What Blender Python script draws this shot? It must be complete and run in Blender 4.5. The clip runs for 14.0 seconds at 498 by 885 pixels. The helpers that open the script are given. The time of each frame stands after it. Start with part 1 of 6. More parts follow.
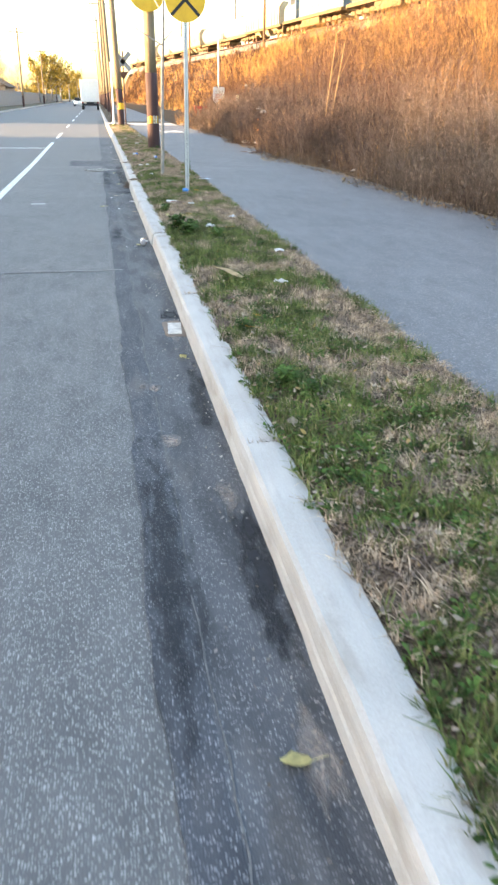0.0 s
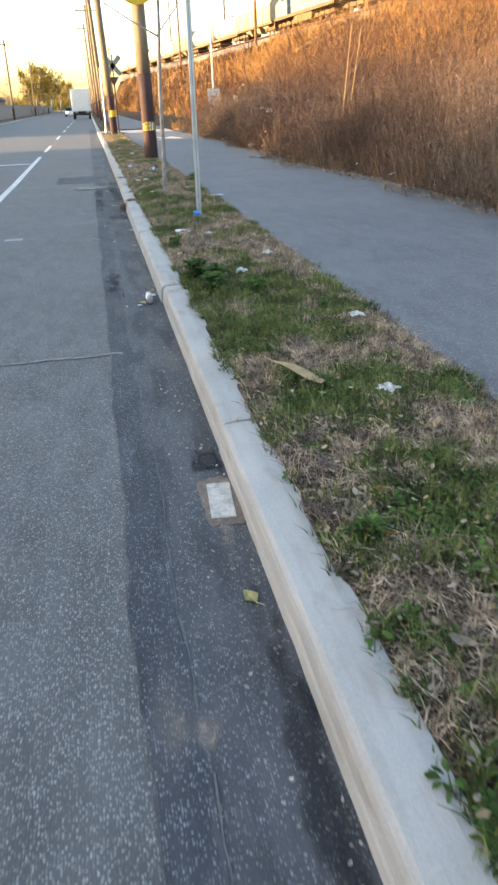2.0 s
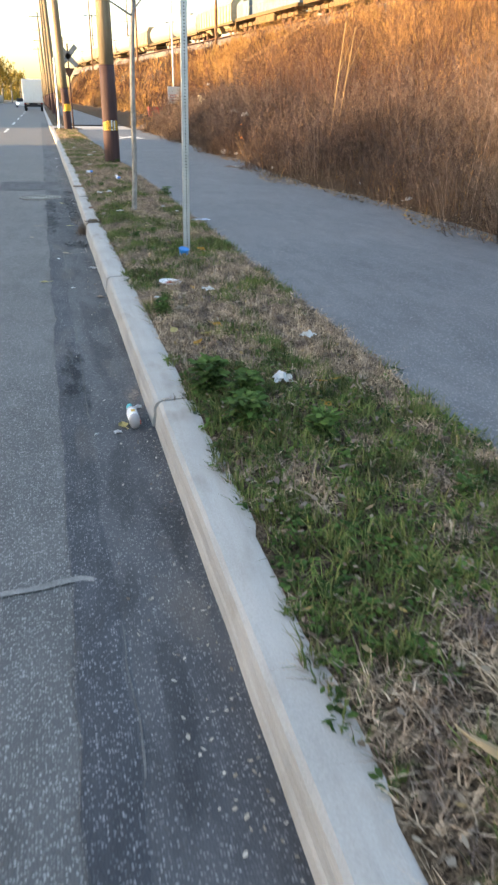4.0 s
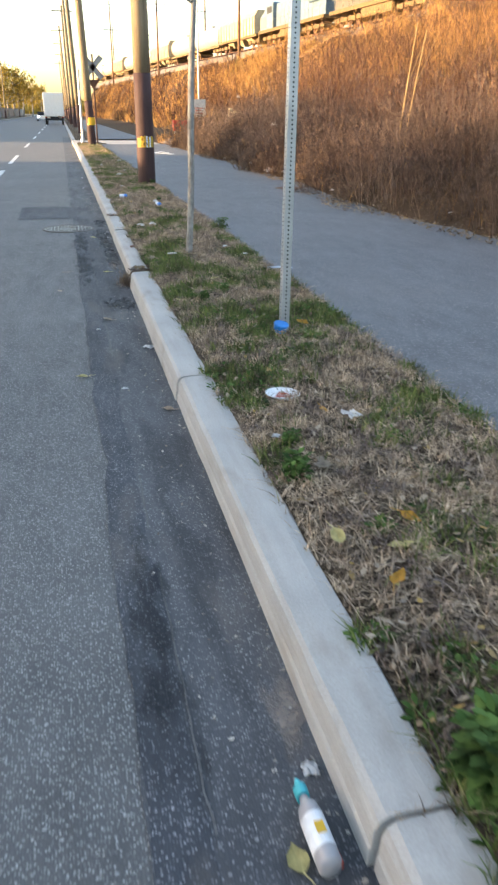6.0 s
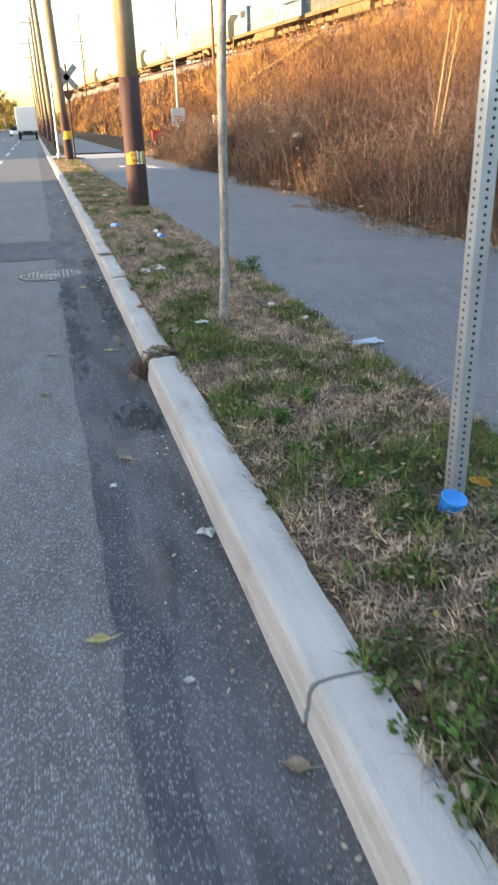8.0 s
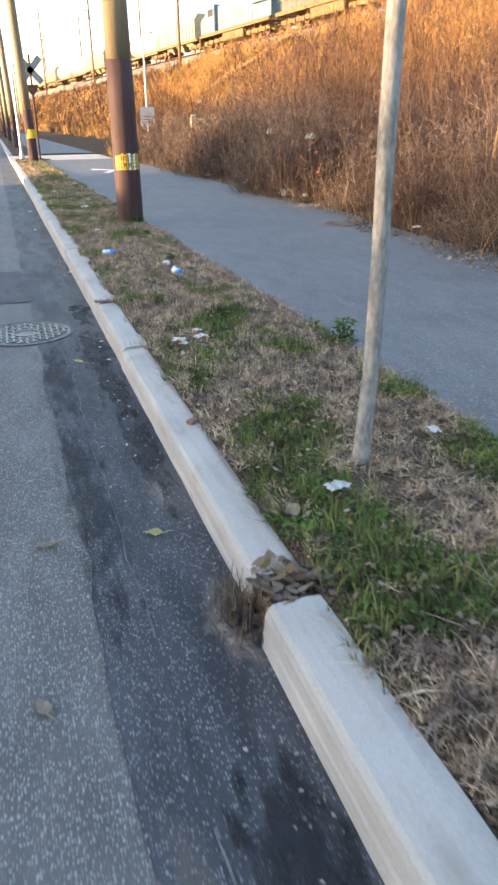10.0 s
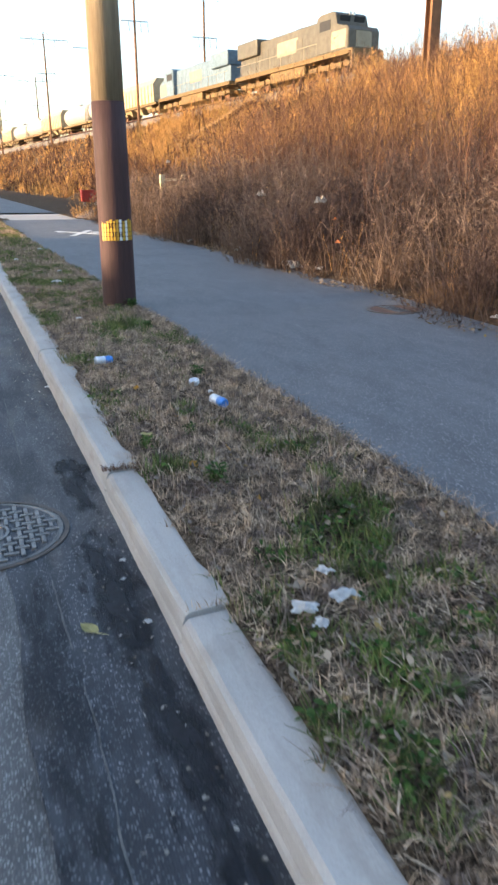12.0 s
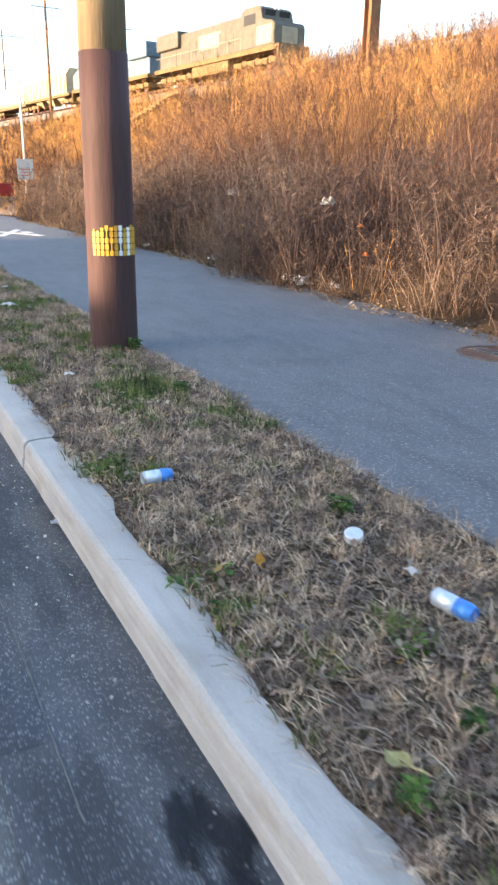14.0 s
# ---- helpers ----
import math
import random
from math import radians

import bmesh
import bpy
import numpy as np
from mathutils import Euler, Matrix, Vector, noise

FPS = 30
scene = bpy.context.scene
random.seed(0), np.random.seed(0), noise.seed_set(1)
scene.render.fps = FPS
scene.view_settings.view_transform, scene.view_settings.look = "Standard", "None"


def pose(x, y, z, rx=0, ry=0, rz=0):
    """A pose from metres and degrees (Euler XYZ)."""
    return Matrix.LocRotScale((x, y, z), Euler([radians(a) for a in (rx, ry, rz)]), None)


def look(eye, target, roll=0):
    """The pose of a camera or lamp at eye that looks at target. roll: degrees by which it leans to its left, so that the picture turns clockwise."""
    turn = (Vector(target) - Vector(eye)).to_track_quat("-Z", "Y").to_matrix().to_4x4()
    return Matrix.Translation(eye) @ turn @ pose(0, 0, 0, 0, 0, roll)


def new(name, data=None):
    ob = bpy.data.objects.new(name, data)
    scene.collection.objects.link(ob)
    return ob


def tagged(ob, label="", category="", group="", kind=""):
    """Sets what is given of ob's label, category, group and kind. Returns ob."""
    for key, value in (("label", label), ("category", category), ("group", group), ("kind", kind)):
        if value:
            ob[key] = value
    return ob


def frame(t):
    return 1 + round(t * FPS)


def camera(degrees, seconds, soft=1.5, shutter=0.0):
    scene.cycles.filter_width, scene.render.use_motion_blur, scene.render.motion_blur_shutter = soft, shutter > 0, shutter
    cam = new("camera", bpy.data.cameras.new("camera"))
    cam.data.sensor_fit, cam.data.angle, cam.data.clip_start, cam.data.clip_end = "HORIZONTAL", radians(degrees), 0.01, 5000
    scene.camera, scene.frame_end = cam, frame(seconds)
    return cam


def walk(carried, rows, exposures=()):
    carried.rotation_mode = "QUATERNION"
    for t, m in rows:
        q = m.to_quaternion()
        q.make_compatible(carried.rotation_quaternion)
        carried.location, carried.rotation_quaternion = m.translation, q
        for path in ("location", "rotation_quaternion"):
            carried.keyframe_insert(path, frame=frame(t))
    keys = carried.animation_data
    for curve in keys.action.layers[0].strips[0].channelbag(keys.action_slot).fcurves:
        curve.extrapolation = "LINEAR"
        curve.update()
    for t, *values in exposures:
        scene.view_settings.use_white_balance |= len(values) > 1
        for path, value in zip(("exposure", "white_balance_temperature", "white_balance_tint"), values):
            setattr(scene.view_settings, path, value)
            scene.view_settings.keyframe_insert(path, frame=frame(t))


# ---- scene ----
cam = camera(36.6, 14.0, soft=2.5, shutter=0.25)
EXPOSURE = 2.4
PATH = [
    (0, (-0.57, -0.624, 1.538), (-0.228, 1.163, 0.708), 0.7),
    (0.5, (-0.558, 0.093, 1.531), (-0.232, 1.883, 0.701), -0.6),
    (1, (-0.523, 0.742, 1.526), (-0.192, 2.539, 0.712), 0.0),
    (1.5, (-0.527, 1.397, 1.503), (-0.207, 3.196, 0.692), -2.6),
    (2, (-0.461, 2.046, 1.489), (-0.141, 3.838, 0.661), -2.4),
    (2.5, (-0.463, 2.739, 1.477), (-0.125, 4.52, 0.633), -2.1),
    (5, (-0.444, 5.845, 1.528), (0.054, 7.603, 0.715), 1.8),
    (5.5, (-0.547, 6.461, 1.528), (-0.099, 8.234, 0.718), 0.8),
    (6, (-0.56, 7.12, 1.494), (-0.142, 8.904, 0.693), 0.5),
    (6.5, (-0.598, 7.686, 1.514), (-0.218, 9.478, 0.711), -0.3),
    (7, (-0.558, 8.311, 1.514), (-0.178, 10.104, 0.713), -1.8),
    (9.5, (-0.556, 11.693, 1.458), (-0.023, 13.457, 0.682), -0.3),
    (10, (-0.619, 12.433, 1.44), (-0.076, 14.19, 0.655), -0.9),
    (10.5, (-0.614, 13.122, 1.422), (-0.043, 14.872, 0.64), -0.4),
    (11, (-0.644, 13.78, 1.407), (-0.081, 15.531, 0.624), -1.1),
    (11.5, (-0.589, 14.418, 1.411), (-0.015, 16.168, 0.631), -0.3),
    (12, (-0.553, 15.055, 1.429), (0.119, 16.822, 0.776), -0.1),
    (12.5, (-0.512, 15.664, 1.438), (0.159, 17.442, 0.814), 0.4),
    (13, (-0.556, 16.27, 1.434), (0.154, 18.036, 0.82), 0.1),
    (13.5, (-0.578, 16.899, 1.418), (0.211, 18.628, 0.794), 0.8),
    (14, (-0.653, 17.666, 1.384), (0.224, 19.34, 0.73), 1.3),
]
walk(cam, [(t, look(eye, target, roll)) for t, eye, target, roll in PATH], [(t, EXPOSURE + e, k, 16) for t, e, k in ((0, 1.1, 7300), (0.5, 0.85, 7200), (1.0, 0.52, 7200), (1.5, 0.5, 7200), (2.5, 0.48, 7200), (6.5, 0.46, 7150), (9.5, 0.56, 6800), (11.0, 0.53, 6700), (11.6, 0.38, 6550), (12.0, 0.1, 6350), (12.6, 0.07, 6350), (13.2, 0.3, 6350), (13.5, 0.47, 6350), (14.0, 0.54, 6300))])

# ---- light ----
SUN_EL, SUN_ROT = radians(7.0), radians(-86.0)
world = bpy.data.worlds.new("sky")
scene.world = world
world.use_nodes = True
wn = world.node_tree
sky = wn.nodes.new("ShaderNodeTexSky")
sky.sky_type, sky.sun_disc, sky.sun_elevation, sky.sun_rotation = "NISHITA", False, SUN_EL, SUN_ROT
sky.dust_density, sky.air_density, sky.ozone_density = 1.5, 1.0, 1.5
wn.nodes["Background"].inputs["Strength"].default_value = 0.15
wn.links.new(sky.outputs[0], wn.nodes["Background"].inputs[0])
sun = new("sun", bpy.data.lights.new("sun", "SUN"))
sun.data.energy, sun.data.angle, sun.data.color = 2.8, radians(0.6), (1.0, 0.73, 0.43)
to_sun = Vector((math.sin(SUN_ROT) * math.cos(SUN_EL), math.cos(SUN_ROT) * math.cos(SUN_EL), math.sin(SUN_EL)))
sun.matrix_world = look(to_sun * 50, (0, 0, 0))


# ---- materials ----
def shader(name, rough=0.8, metal=0.0, spec=0.3):
    m = bpy.data.materials.new(name)
    m.use_nodes = True
    b = m.node_tree.nodes["Principled BSDF"]
    b.inputs["Roughness"].default_value, b.inputs["Metallic"].default_value = rough, metal
    b.inputs["Specular IOR Level"].default_value = spec
    return m, m.node_tree, b


def spot(nt, kind="ShaderNodeTexNoise", scale=5.0, detail=4.0, coord=None, stretch=None):
    """A noise over world positions (or coord), with its scale in pieces a metre."""
    n = nt.nodes.new(kind)
    n.inputs["Scale"].default_value = scale
    if kind == "ShaderNodeTexNoise":
        n.inputs["Detail"].default_value = detail
    if coord is None:
        coord = nt.nodes.new("ShaderNodeNewGeometry").outputs["Position"]
    if stretch:
        mp = nt.nodes.new("ShaderNodeMapping")
        mp.inputs["Scale"].default_value = stretch
        nt.links.new(coord, mp.inputs[0])
        coord = mp.outputs[0]
    nt.links.new(coord, n.inputs["Vector"])
    return n


def ramp(nt, fac, *stops):
    r = nt.nodes.new("ShaderNodeValToRGB")
    e = r.color_ramp.elements
    while len(e) < len(stops):
        e.new(0.5)
    for el, (p, c) in zip(e, stops):
        el.position, el.color = p, (*c, 1) if len(c) == 3 else c
    nt.links.new(fac, r.inputs[0])
    return r.outputs[0]


def mix(nt, fac, a, b, how="MIX"):
    m = nt.nodes.new("ShaderNodeMix")
    m.data_type, m.blend_type = "RGBA", how
    for sock, v in ((m.inputs["Factor"], fac), (m.inputs["A"], a), (m.inputs["B"], b)):
        if isinstance(v, (int, float)):
            sock.default_value = v
        elif isinstance(v, tuple):
            sock.default_value = (*v, 1)
        else:
            nt.links.new(v, sock)
    return m.outputs["Result"]


def relief(nt, b, height, strength=0.4, dist=0.01):
    n = nt.nodes.new("ShaderNodeBump")
    n.inputs["Strength"].default_value, n.inputs["Distance"].default_value = strength, dist
    nt.links.new(height, n.inputs["Height"])
    nt.links.new(n.outputs[0], b.inputs["Normal"])


def plain(name, c, rough=0.6, metal=0.0, vary=0.25, scale=6.0, bump=0.15, fine=60.0, spec=0.3, local=False, stretch=None):
    """Paint, plastic, metal, wood: colour c with a coarse and a fine variation."""
    m, nt, b = shader(name, rough, metal, spec)
    co = nt.nodes.new("ShaderNodeTexCoord").outputs["Object"] if local else None
    a = spot(nt, scale=scale, coord=co, stretch=stretch)
    f = spot(nt, scale=fine, detail=2, coord=co, stretch=stretch)
    lo = tuple(x * (1 - vary) for x in c)
    hi = tuple(min(1, x * (1 + vary)) for x in c)
    col = ramp(nt, a.outputs[0], (0.3, lo), (0.7, hi))
    col = mix(nt, vary * 0.8, col, ramp(nt, f.outputs[0], (0.3, tuple(x * 0.55 for x in c)), (0.7, hi)))
    nt.links.new(col, b.inputs["Base Color"])
    if bump:
        relief(nt, b, f.outputs[0], bump, 0.004)
    return m


def asphalt(name, dark, light, stone, speck=0.25, tar=0.0, size=110.0, mid_mix=0.4):
    m, nt, b = shader(name, 0.75, 0, 0.35)
    big = spot(nt, scale=0.7, detail=6)
    mid = spot(nt, scale=7, detail=5, stretch=(1, 0.35, 1))
    v = spot(nt, "ShaderNodeTexVoronoi", scale=size)
    v2 = spot(nt, "ShaderNodeTexVoronoi", scale=size * 0.42)
    base = ramp(nt, big.outputs[0], (0.3, dark), (0.7, light))
    base = mix(nt, mid_mix, base, ramp(nt, mid.outputs[0], (0.3, tuple(x * 0.55 for x in dark)), (0.7, tuple(x * 1.15 for x in light))))
    sep = nt.nodes.new("ShaderNodeSeparateColor")
    nt.links.new(v.outputs["Color"], sep.inputs[0])
    pick = ramp(nt, sep.outputs[0], (0.98 - speck, (0, 0, 0)), (1.0, (1, 1, 1)))
    shape = ramp(nt, v.outputs["Distance"], (0.25, (1, 1, 1)), (0.55, (0, 0, 0)))
    base = mix(nt, mix(nt, 1.0, pick, shape, "MULTIPLY"), base, stone)
    sep2 = nt.nodes.new("ShaderNodeSeparateColor")
    nt.links.new(v2.outputs["Color"], sep2.inputs[0])
    pick2 = mix(nt, 1.0, ramp(nt, sep2.outputs[1], (0.9, (0, 0, 0)), (0.98, (0.5, 0.5, 0.5))), ramp(nt, v2.outputs["Distance"], (0.15, (1, 1, 1)), (0.35, (0, 0, 0))), "MULTIPLY")
    base = mix(nt, pick2, base, tuple(min(1, x * 1.5) for x in stone))
    if tar:
        t = spot(nt, scale=2.6, detail=7, stretch=(2.4, 0.5, 1))
        base = mix(nt, ramp(nt, t.outputs[0], (0.5, (0, 0, 0)), (0.59, (tar, tar, tar))), base, (0.012, 0.013, 0.016))
        d = spot(nt, scale=1.7, detail=6, stretch=(2.2, 0.6, 1))
        base = mix(nt, ramp(nt, d.outputs[0], (0.58, (0, 0, 0)), (0.75, (0.5, 0.5, 0.5))), base, (0.16, 0.135, 0.11))
    nt.links.new(base, b.inputs["Base Color"])
    relief(nt, b, v.outputs["Distance"], 0.5, 0.004)
    return m


def plant(name, *cols, rough=0.85, spec=0.1, stand=0.3):
    """Stems and blades: each island of the mesh takes one of the colours."""
    m, nt, b = shader(name, rough, 0, spec)
    rnd = nt.nodes.new("ShaderNodeNewGeometry").outputs["Random Per Island"]
    n = len(cols)
    col = ramp(nt, rnd, *[(i / (n - 1), c) for i, c in enumerate(cols)])
    patch = spot(nt, scale=stand, detail=6)
    col = mix(nt, 1.0, col, ramp(nt, patch.outputs[0], (0.36, (0.42, 0.41, 0.46)), (0.62, (1.3, 1.25, 1.12))), "MULTIPLY")
    nt.links.new(col, b.inputs["Base Color"])
    return m


def earth(name, *cols):
    m, nt, b = shader(name, 0.95, 0, 0.1)
    a = spot(nt, scale=1.3, detail=7)
    f = spot(nt, scale=45, detail=3)
    n = len(cols)
    col = ramp(nt, a.outputs[0], *[(0.3 + 0.4 * i / (n - 1), c) for i, c in enumerate(cols)])
    col = mix(nt, 0.5, col, ramp(nt, f.outputs[0], (0.3, cols[0]), (0.7, cols[-1])))
    nt.links.new(col, b.inputs["Base Color"])
    relief(nt, b, f.outputs[0], 0.6, 0.02)
    return m


def thatch(name, *cols):
    """Soil under a mat of short dead straw: contrasty crumbs and streaks."""
    m, nt, b = shader(name, 0.95, 0, 0.05)
    a = spot(nt, scale=2.2, detail=6)
    f = spot(nt, scale=70, detail=6)
    g = spot(nt, scale=38, detail=5, stretch=(1.0, 2.2, 1.0))
    f.inputs["Distortion"].default_value = g.inputs["Distortion"].default_value = 1.6
    col = ramp(nt, f.outputs[0], (0.36, cols[0]), (0.5, cols[1]), (0.64, cols[2]))
    col = mix(nt, 0.45, col, ramp(nt, g.outputs[0], (0.38, cols[0]), (0.52, cols[1]), (0.6, cols[2])))
    col = mix(nt, 1.0, col, ramp(nt, a.outputs[0], (0.3, (0.65, 0.65, 0.65)), (0.7, (1.15, 1.1, 1.05))), "MULTIPLY")
    nt.links.new(col, b.inputs["Base Color"])
    relief(nt, b, f.outputs[0], 1.0, 0.03)
    return m


def concrete(name, c):
    m, nt, b = shader(name, 0.85, 0, 0.25)
    a = spot(nt, scale=2.5, detail=7)
    f = spot(nt, scale=160, detail=2)
    s = spot(nt, scale=9, detail=6, stretch=(1, 0.4, 1))
    col = ramp(nt, a.outputs[0], (0.3, tuple(x * 0.82 for x in c)), (0.7, tuple(x * 1.1 for x in c)))
    col = mix(nt, 0.3, col, ramp(nt, f.outputs[0], (0.3, tuple(x * 0.6 for x in c)), (0.7, tuple(x * 1.15 for x in c))))
    col = mix(nt, ramp(nt, s.outputs[0], (0.57, (0, 0, 0)), (0.75, (0.65, 0.65, 0.65))), col, (0.255, 0.225, 0.19))
    k = spot(nt, scale=26, detail=6, stretch=(1.0, 0.07, 2.2))
    col = mix(nt, ramp(nt, k.outputs[0], (0.5, (0, 0, 0)), (0.7, (0.16, 0.16, 0.16))), col, (0.17, 0.145, 0.12))
    nt.links.new(col, b.inputs["Base Color"])
    relief(nt, b, f.outputs[0], 0.35, 0.002)
    return m


M = {}
M["road"] = asphalt("road_asphalt", (0.078, 0.077, 0.076), (0.118, 0.116, 0.113), (0.34, 0.335, 0.325), 0.72, size=130.0)
M["gutter"] = asphalt("gutter_asphalt", (0.05, 0.052, 0.058), (0.09, 0.092, 0.097), (0.3, 0.3, 0.3), 0.4, tar=0.42, size=135.0)
M["band"] = asphalt("band_asphalt", (0.032, 0.035, 0.042), (0.062, 0.066, 0.075), (0.29, 0.29, 0.3), 0.45, tar=0.3, size=135.0)
M["new_gutter"] = asphalt("newer_gutter_asphalt", (0.028, 0.031, 0.038), (0.058, 0.062, 0.07), (0.3, 0.3, 0.31), 0.34, tar=0.4, size=130.0)
M["path"] = asphalt("path_asphalt", (0.092, 0.095, 0.102), (0.13, 0.133, 0.139), (0.3, 0.3, 0.3), 0.42, size=100.0, mid_mix=0.3)
M["kerb"] = concrete("kerb_concrete", (0.4, 0.385, 0.36))
M["concrete"] = concrete("old_concrete", (0.42, 0.39, 0.35))
M["paint"] = plain("road_paint", (0.55, 0.55, 0.53), 0.7, vary=0.35, scale=9, fine=90)
M["worn_paint"] = plain("worn_paint", (0.3, 0.3, 0.29), 0.8, vary=0.5, scale=12, fine=90)
M["crack"] = plain("crack_filler", (0.2, 0.195, 0.185), 0.85, vary=0.5, scale=14, fine=120)
M["seam"] = plain("worn_seam", (0.115, 0.112, 0.108), 0.85, vary=0.6, scale=14, fine=120)
M["joint"] = plain("dirty_joint", (0.05, 0.042, 0.032), 0.95, vary=0.5, scale=20)
M["soil"] = thatch("verge_soil", (0.014, 0.01, 0.007), (0.09, 0.066, 0.046), (0.34, 0.265, 0.19))
M["ground"] = earth("dry_ground", (0.09, 0.075, 0.05), (0.14, 0.12, 0.08), (0.18, 0.16, 0.11))
M["bank"] = earth("bank_soil", (0.03, 0.02, 0.014), (0.062, 0.038, 0.022), (0.11, 0.068, 0.035))
M["ballast"] = earth("ballast", (0.1, 0.09, 0.08), (0.2, 0.18, 0.16), (0.26, 0.24, 0.22))
M["green"] = plant("green_blades", (0.055, 0.084, 0.026), (0.105, 0.145, 0.044), (0.165, 0.2, 0.072), (0.22, 0.205, 0.1), stand=7.0)
M["dry"] = plant("dry_blades", (0.125, 0.089, 0.066), (0.37, 0.28, 0.212), (0.62, 0.49, 0.38), (0.215, 0.155, 0.113), stand=9.0)
M["weed"] = plant("weed_leaves", (0.034, 0.07, 0.018), (0.056, 0.105, 0.027), (0.088, 0.148, 0.042), stand=8.0)
M["litter"] = plant("leaf_litter", (0.12, 0.082, 0.057), (0.25, 0.185, 0.13), (0.36, 0.295, 0.23), (0.19, 0.155, 0.135), (0.32, 0.215, 0.08))
M["bramble"] = plant("bramble_stems", (0.03, 0.02, 0.017), (0.14, 0.1, 0.08), (0.05, 0.034, 0.028), (0.24, 0.175, 0.14), (0.1, 0.08, 0.06))
M["greyweed"] = plant("grey_weed_stems", (0.06, 0.042, 0.036), (0.2, 0.14, 0.115), (0.09, 0.06, 0.052), (0.3, 0.23, 0.19), (0.12, 0.09, 0.07))
M["olive"] = plant("olive_stems", (0.09, 0.09, 0.03), (0.15, 0.14, 0.05), (0.2, 0.16, 0.07))
M["grit"] = plant("grit_crumbs", (0.25, 0.23, 0.2), (0.45, 0.43, 0.4), (0.16, 0.13, 0.1), (0.6, 0.58, 0.55))
M["russet"] = plant("russet_stems", (0.035, 0.018, 0.016), (0.13, 0.068, 0.05), (0.055, 0.029, 0.025), (0.23, 0.135, 0.09), (0.1, 0.06, 0.046), stand=0.5)
M["straw"] = plant("straw_stems", (0.26, 0.135, 0.048), (0.41, 0.23, 0.08), (0.55, 0.345, 0.135), (0.3, 0.165, 0.063), stand=0.45)
M["pole_low"] = plain("creosote_wood", (0.056, 0.029, 0.027), 0.75, vary=0.35, scale=4, fine=30, bump=0.5, stretch=(3, 3, 0.25))
M["pole_high"] = plain("weathered_wood", (0.2, 0.155, 0.1), 0.85, vary=0.35, scale=4, fine=30, bump=0.6, stretch=(3, 3, 0.25))
M["galv"] = plain("galvanised_steel", (0.42, 0.44, 0.46), 0.45, 0.7, vary=0.15, scale=8, fine=50, bump=0.05)
M["hole"] = plain("hole_shade", (0.015, 0.015, 0.017), 0.9, vary=0.2)
M["yellow"] = plain("sign_yellow", (0.62, 0.36, 0.03), 0.45, vary=0.1)
M["tag_yellow"] = plain("faded_tag_yellow", (0.5, 0.3, 0.04), 0.5, vary=0.35, scale=25)
M["black"] = plain("black_paint", (0.02, 0.02, 0.022), 0.6, vary=0.2)
M["white"] = plain("white_paint", (0.78, 0.77, 0.74), 0.5, vary=0.08)
M["red"] = plain("red_paint", (0.3, 0.025, 0.016), 0.5, vary=0.15)
M["cream"] = plain("cream_timber", (0.5, 0.42, 0.27), 0.75, vary=0.25)
M["bark"] = plain("sapling_bark", (0.235, 0.222, 0.205), 0.9, vary=0.6, scale=18, fine=70, bump=0.8, stretch=(1, 1, 0.4))
M["iron"] = plain("cast_iron", (0.19, 0.18, 0.172), 0.36, 0.45, vary=0.45, scale=14, fine=90, bump=0.3)
M["rust"] = plain("rusty_iron", (0.12, 0.065, 0.045), 0.8, 0.2, vary=0.4, scale=12)
M["ring"] = plain("worn_ring", (0.1, 0.08, 0.068), 0.6, 0.3, vary=0.4, scale=12)
M["rusty_column"] = plain("brown_column", (0.16, 0.085, 0.045), 0.8, 0.0, vary=0.25, scale=3)
M["loco_grey"] = plain("engine_grey", (0.085, 0.077, 0.06), 0.45, 0.0, vary=0.25, scale=2)
M["loco_blue"] = plain("engine_blue", (0.1, 0.15, 0.2), 0.45, 0.0, vary=0.25, scale=2)
M["loco_pale"] = plain("engine_pale_panel", (0.24, 0.21, 0.15), 0.5, vary=0.15, scale=2)
M["loco_frame"] = plain("engine_underframe", (0.13, 0.085, 0.038), 0.7, 0.1, vary=0.35, scale=3)
M["tank"] = plain("tank_car_white", (0.34, 0.33, 0.3), 0.45, vary=0.15, scale=1.2)
M["hopper"] = plain("hopper_car_cream", (0.4, 0.32, 0.2), 0.6, vary=0.2, scale=1.5)
M["truck_white"] = plain("truck_white", (0.7, 0.69, 0.66), 0.45, vary=0.08)
M["rubber"] = plain("rubber", (0.02, 0.02, 0.02), 0.8, vary=0.3)
M["wall"] = concrete("grey_wall", (0.3, 0.28, 0.26))
M["roof"] = plain("brown_shingle", (0.09, 0.06, 0.045), 0.9, vary=0.3)
M["leaf_gold"] = plant("autumn_crown", (0.16, 0.13, 0.025), (0.24, 0.18, 0.035), (0.32, 0.22, 0.05), (0.12, 0.11, 0.02))
M["twig"] = plant("bare_twigs", (0.12, 0.09, 0.065), (0.2, 0.16, 0.12), (0.26, 0.21, 0.15))
M["paper"] = plain("white_paper", (0.72, 0.72, 0.72), 0.7, vary=0.12, scale=30)
M["can_blue"] = plain("blue_print", (0.06, 0.22, 0.6), 0.35, 0.2, vary=0.15, scale=30)
M["can_silver"] = plain("silver_print", (0.6, 0.66, 0.74), 0.35, 0.4, vary=0.1, scale=30)
M["teal"] = plain("teal_plastic", (0.05, 0.42, 0.46), 0.4, vary=0.1)
M["blue_cap"] = plain("blue_plastic", (0.015, 0.2, 0.55), 0.4, vary=0.15)
M["bottle"] = plain("milky_plastic", (0.36, 0.34, 0.34), 0.3, vary=0.1)
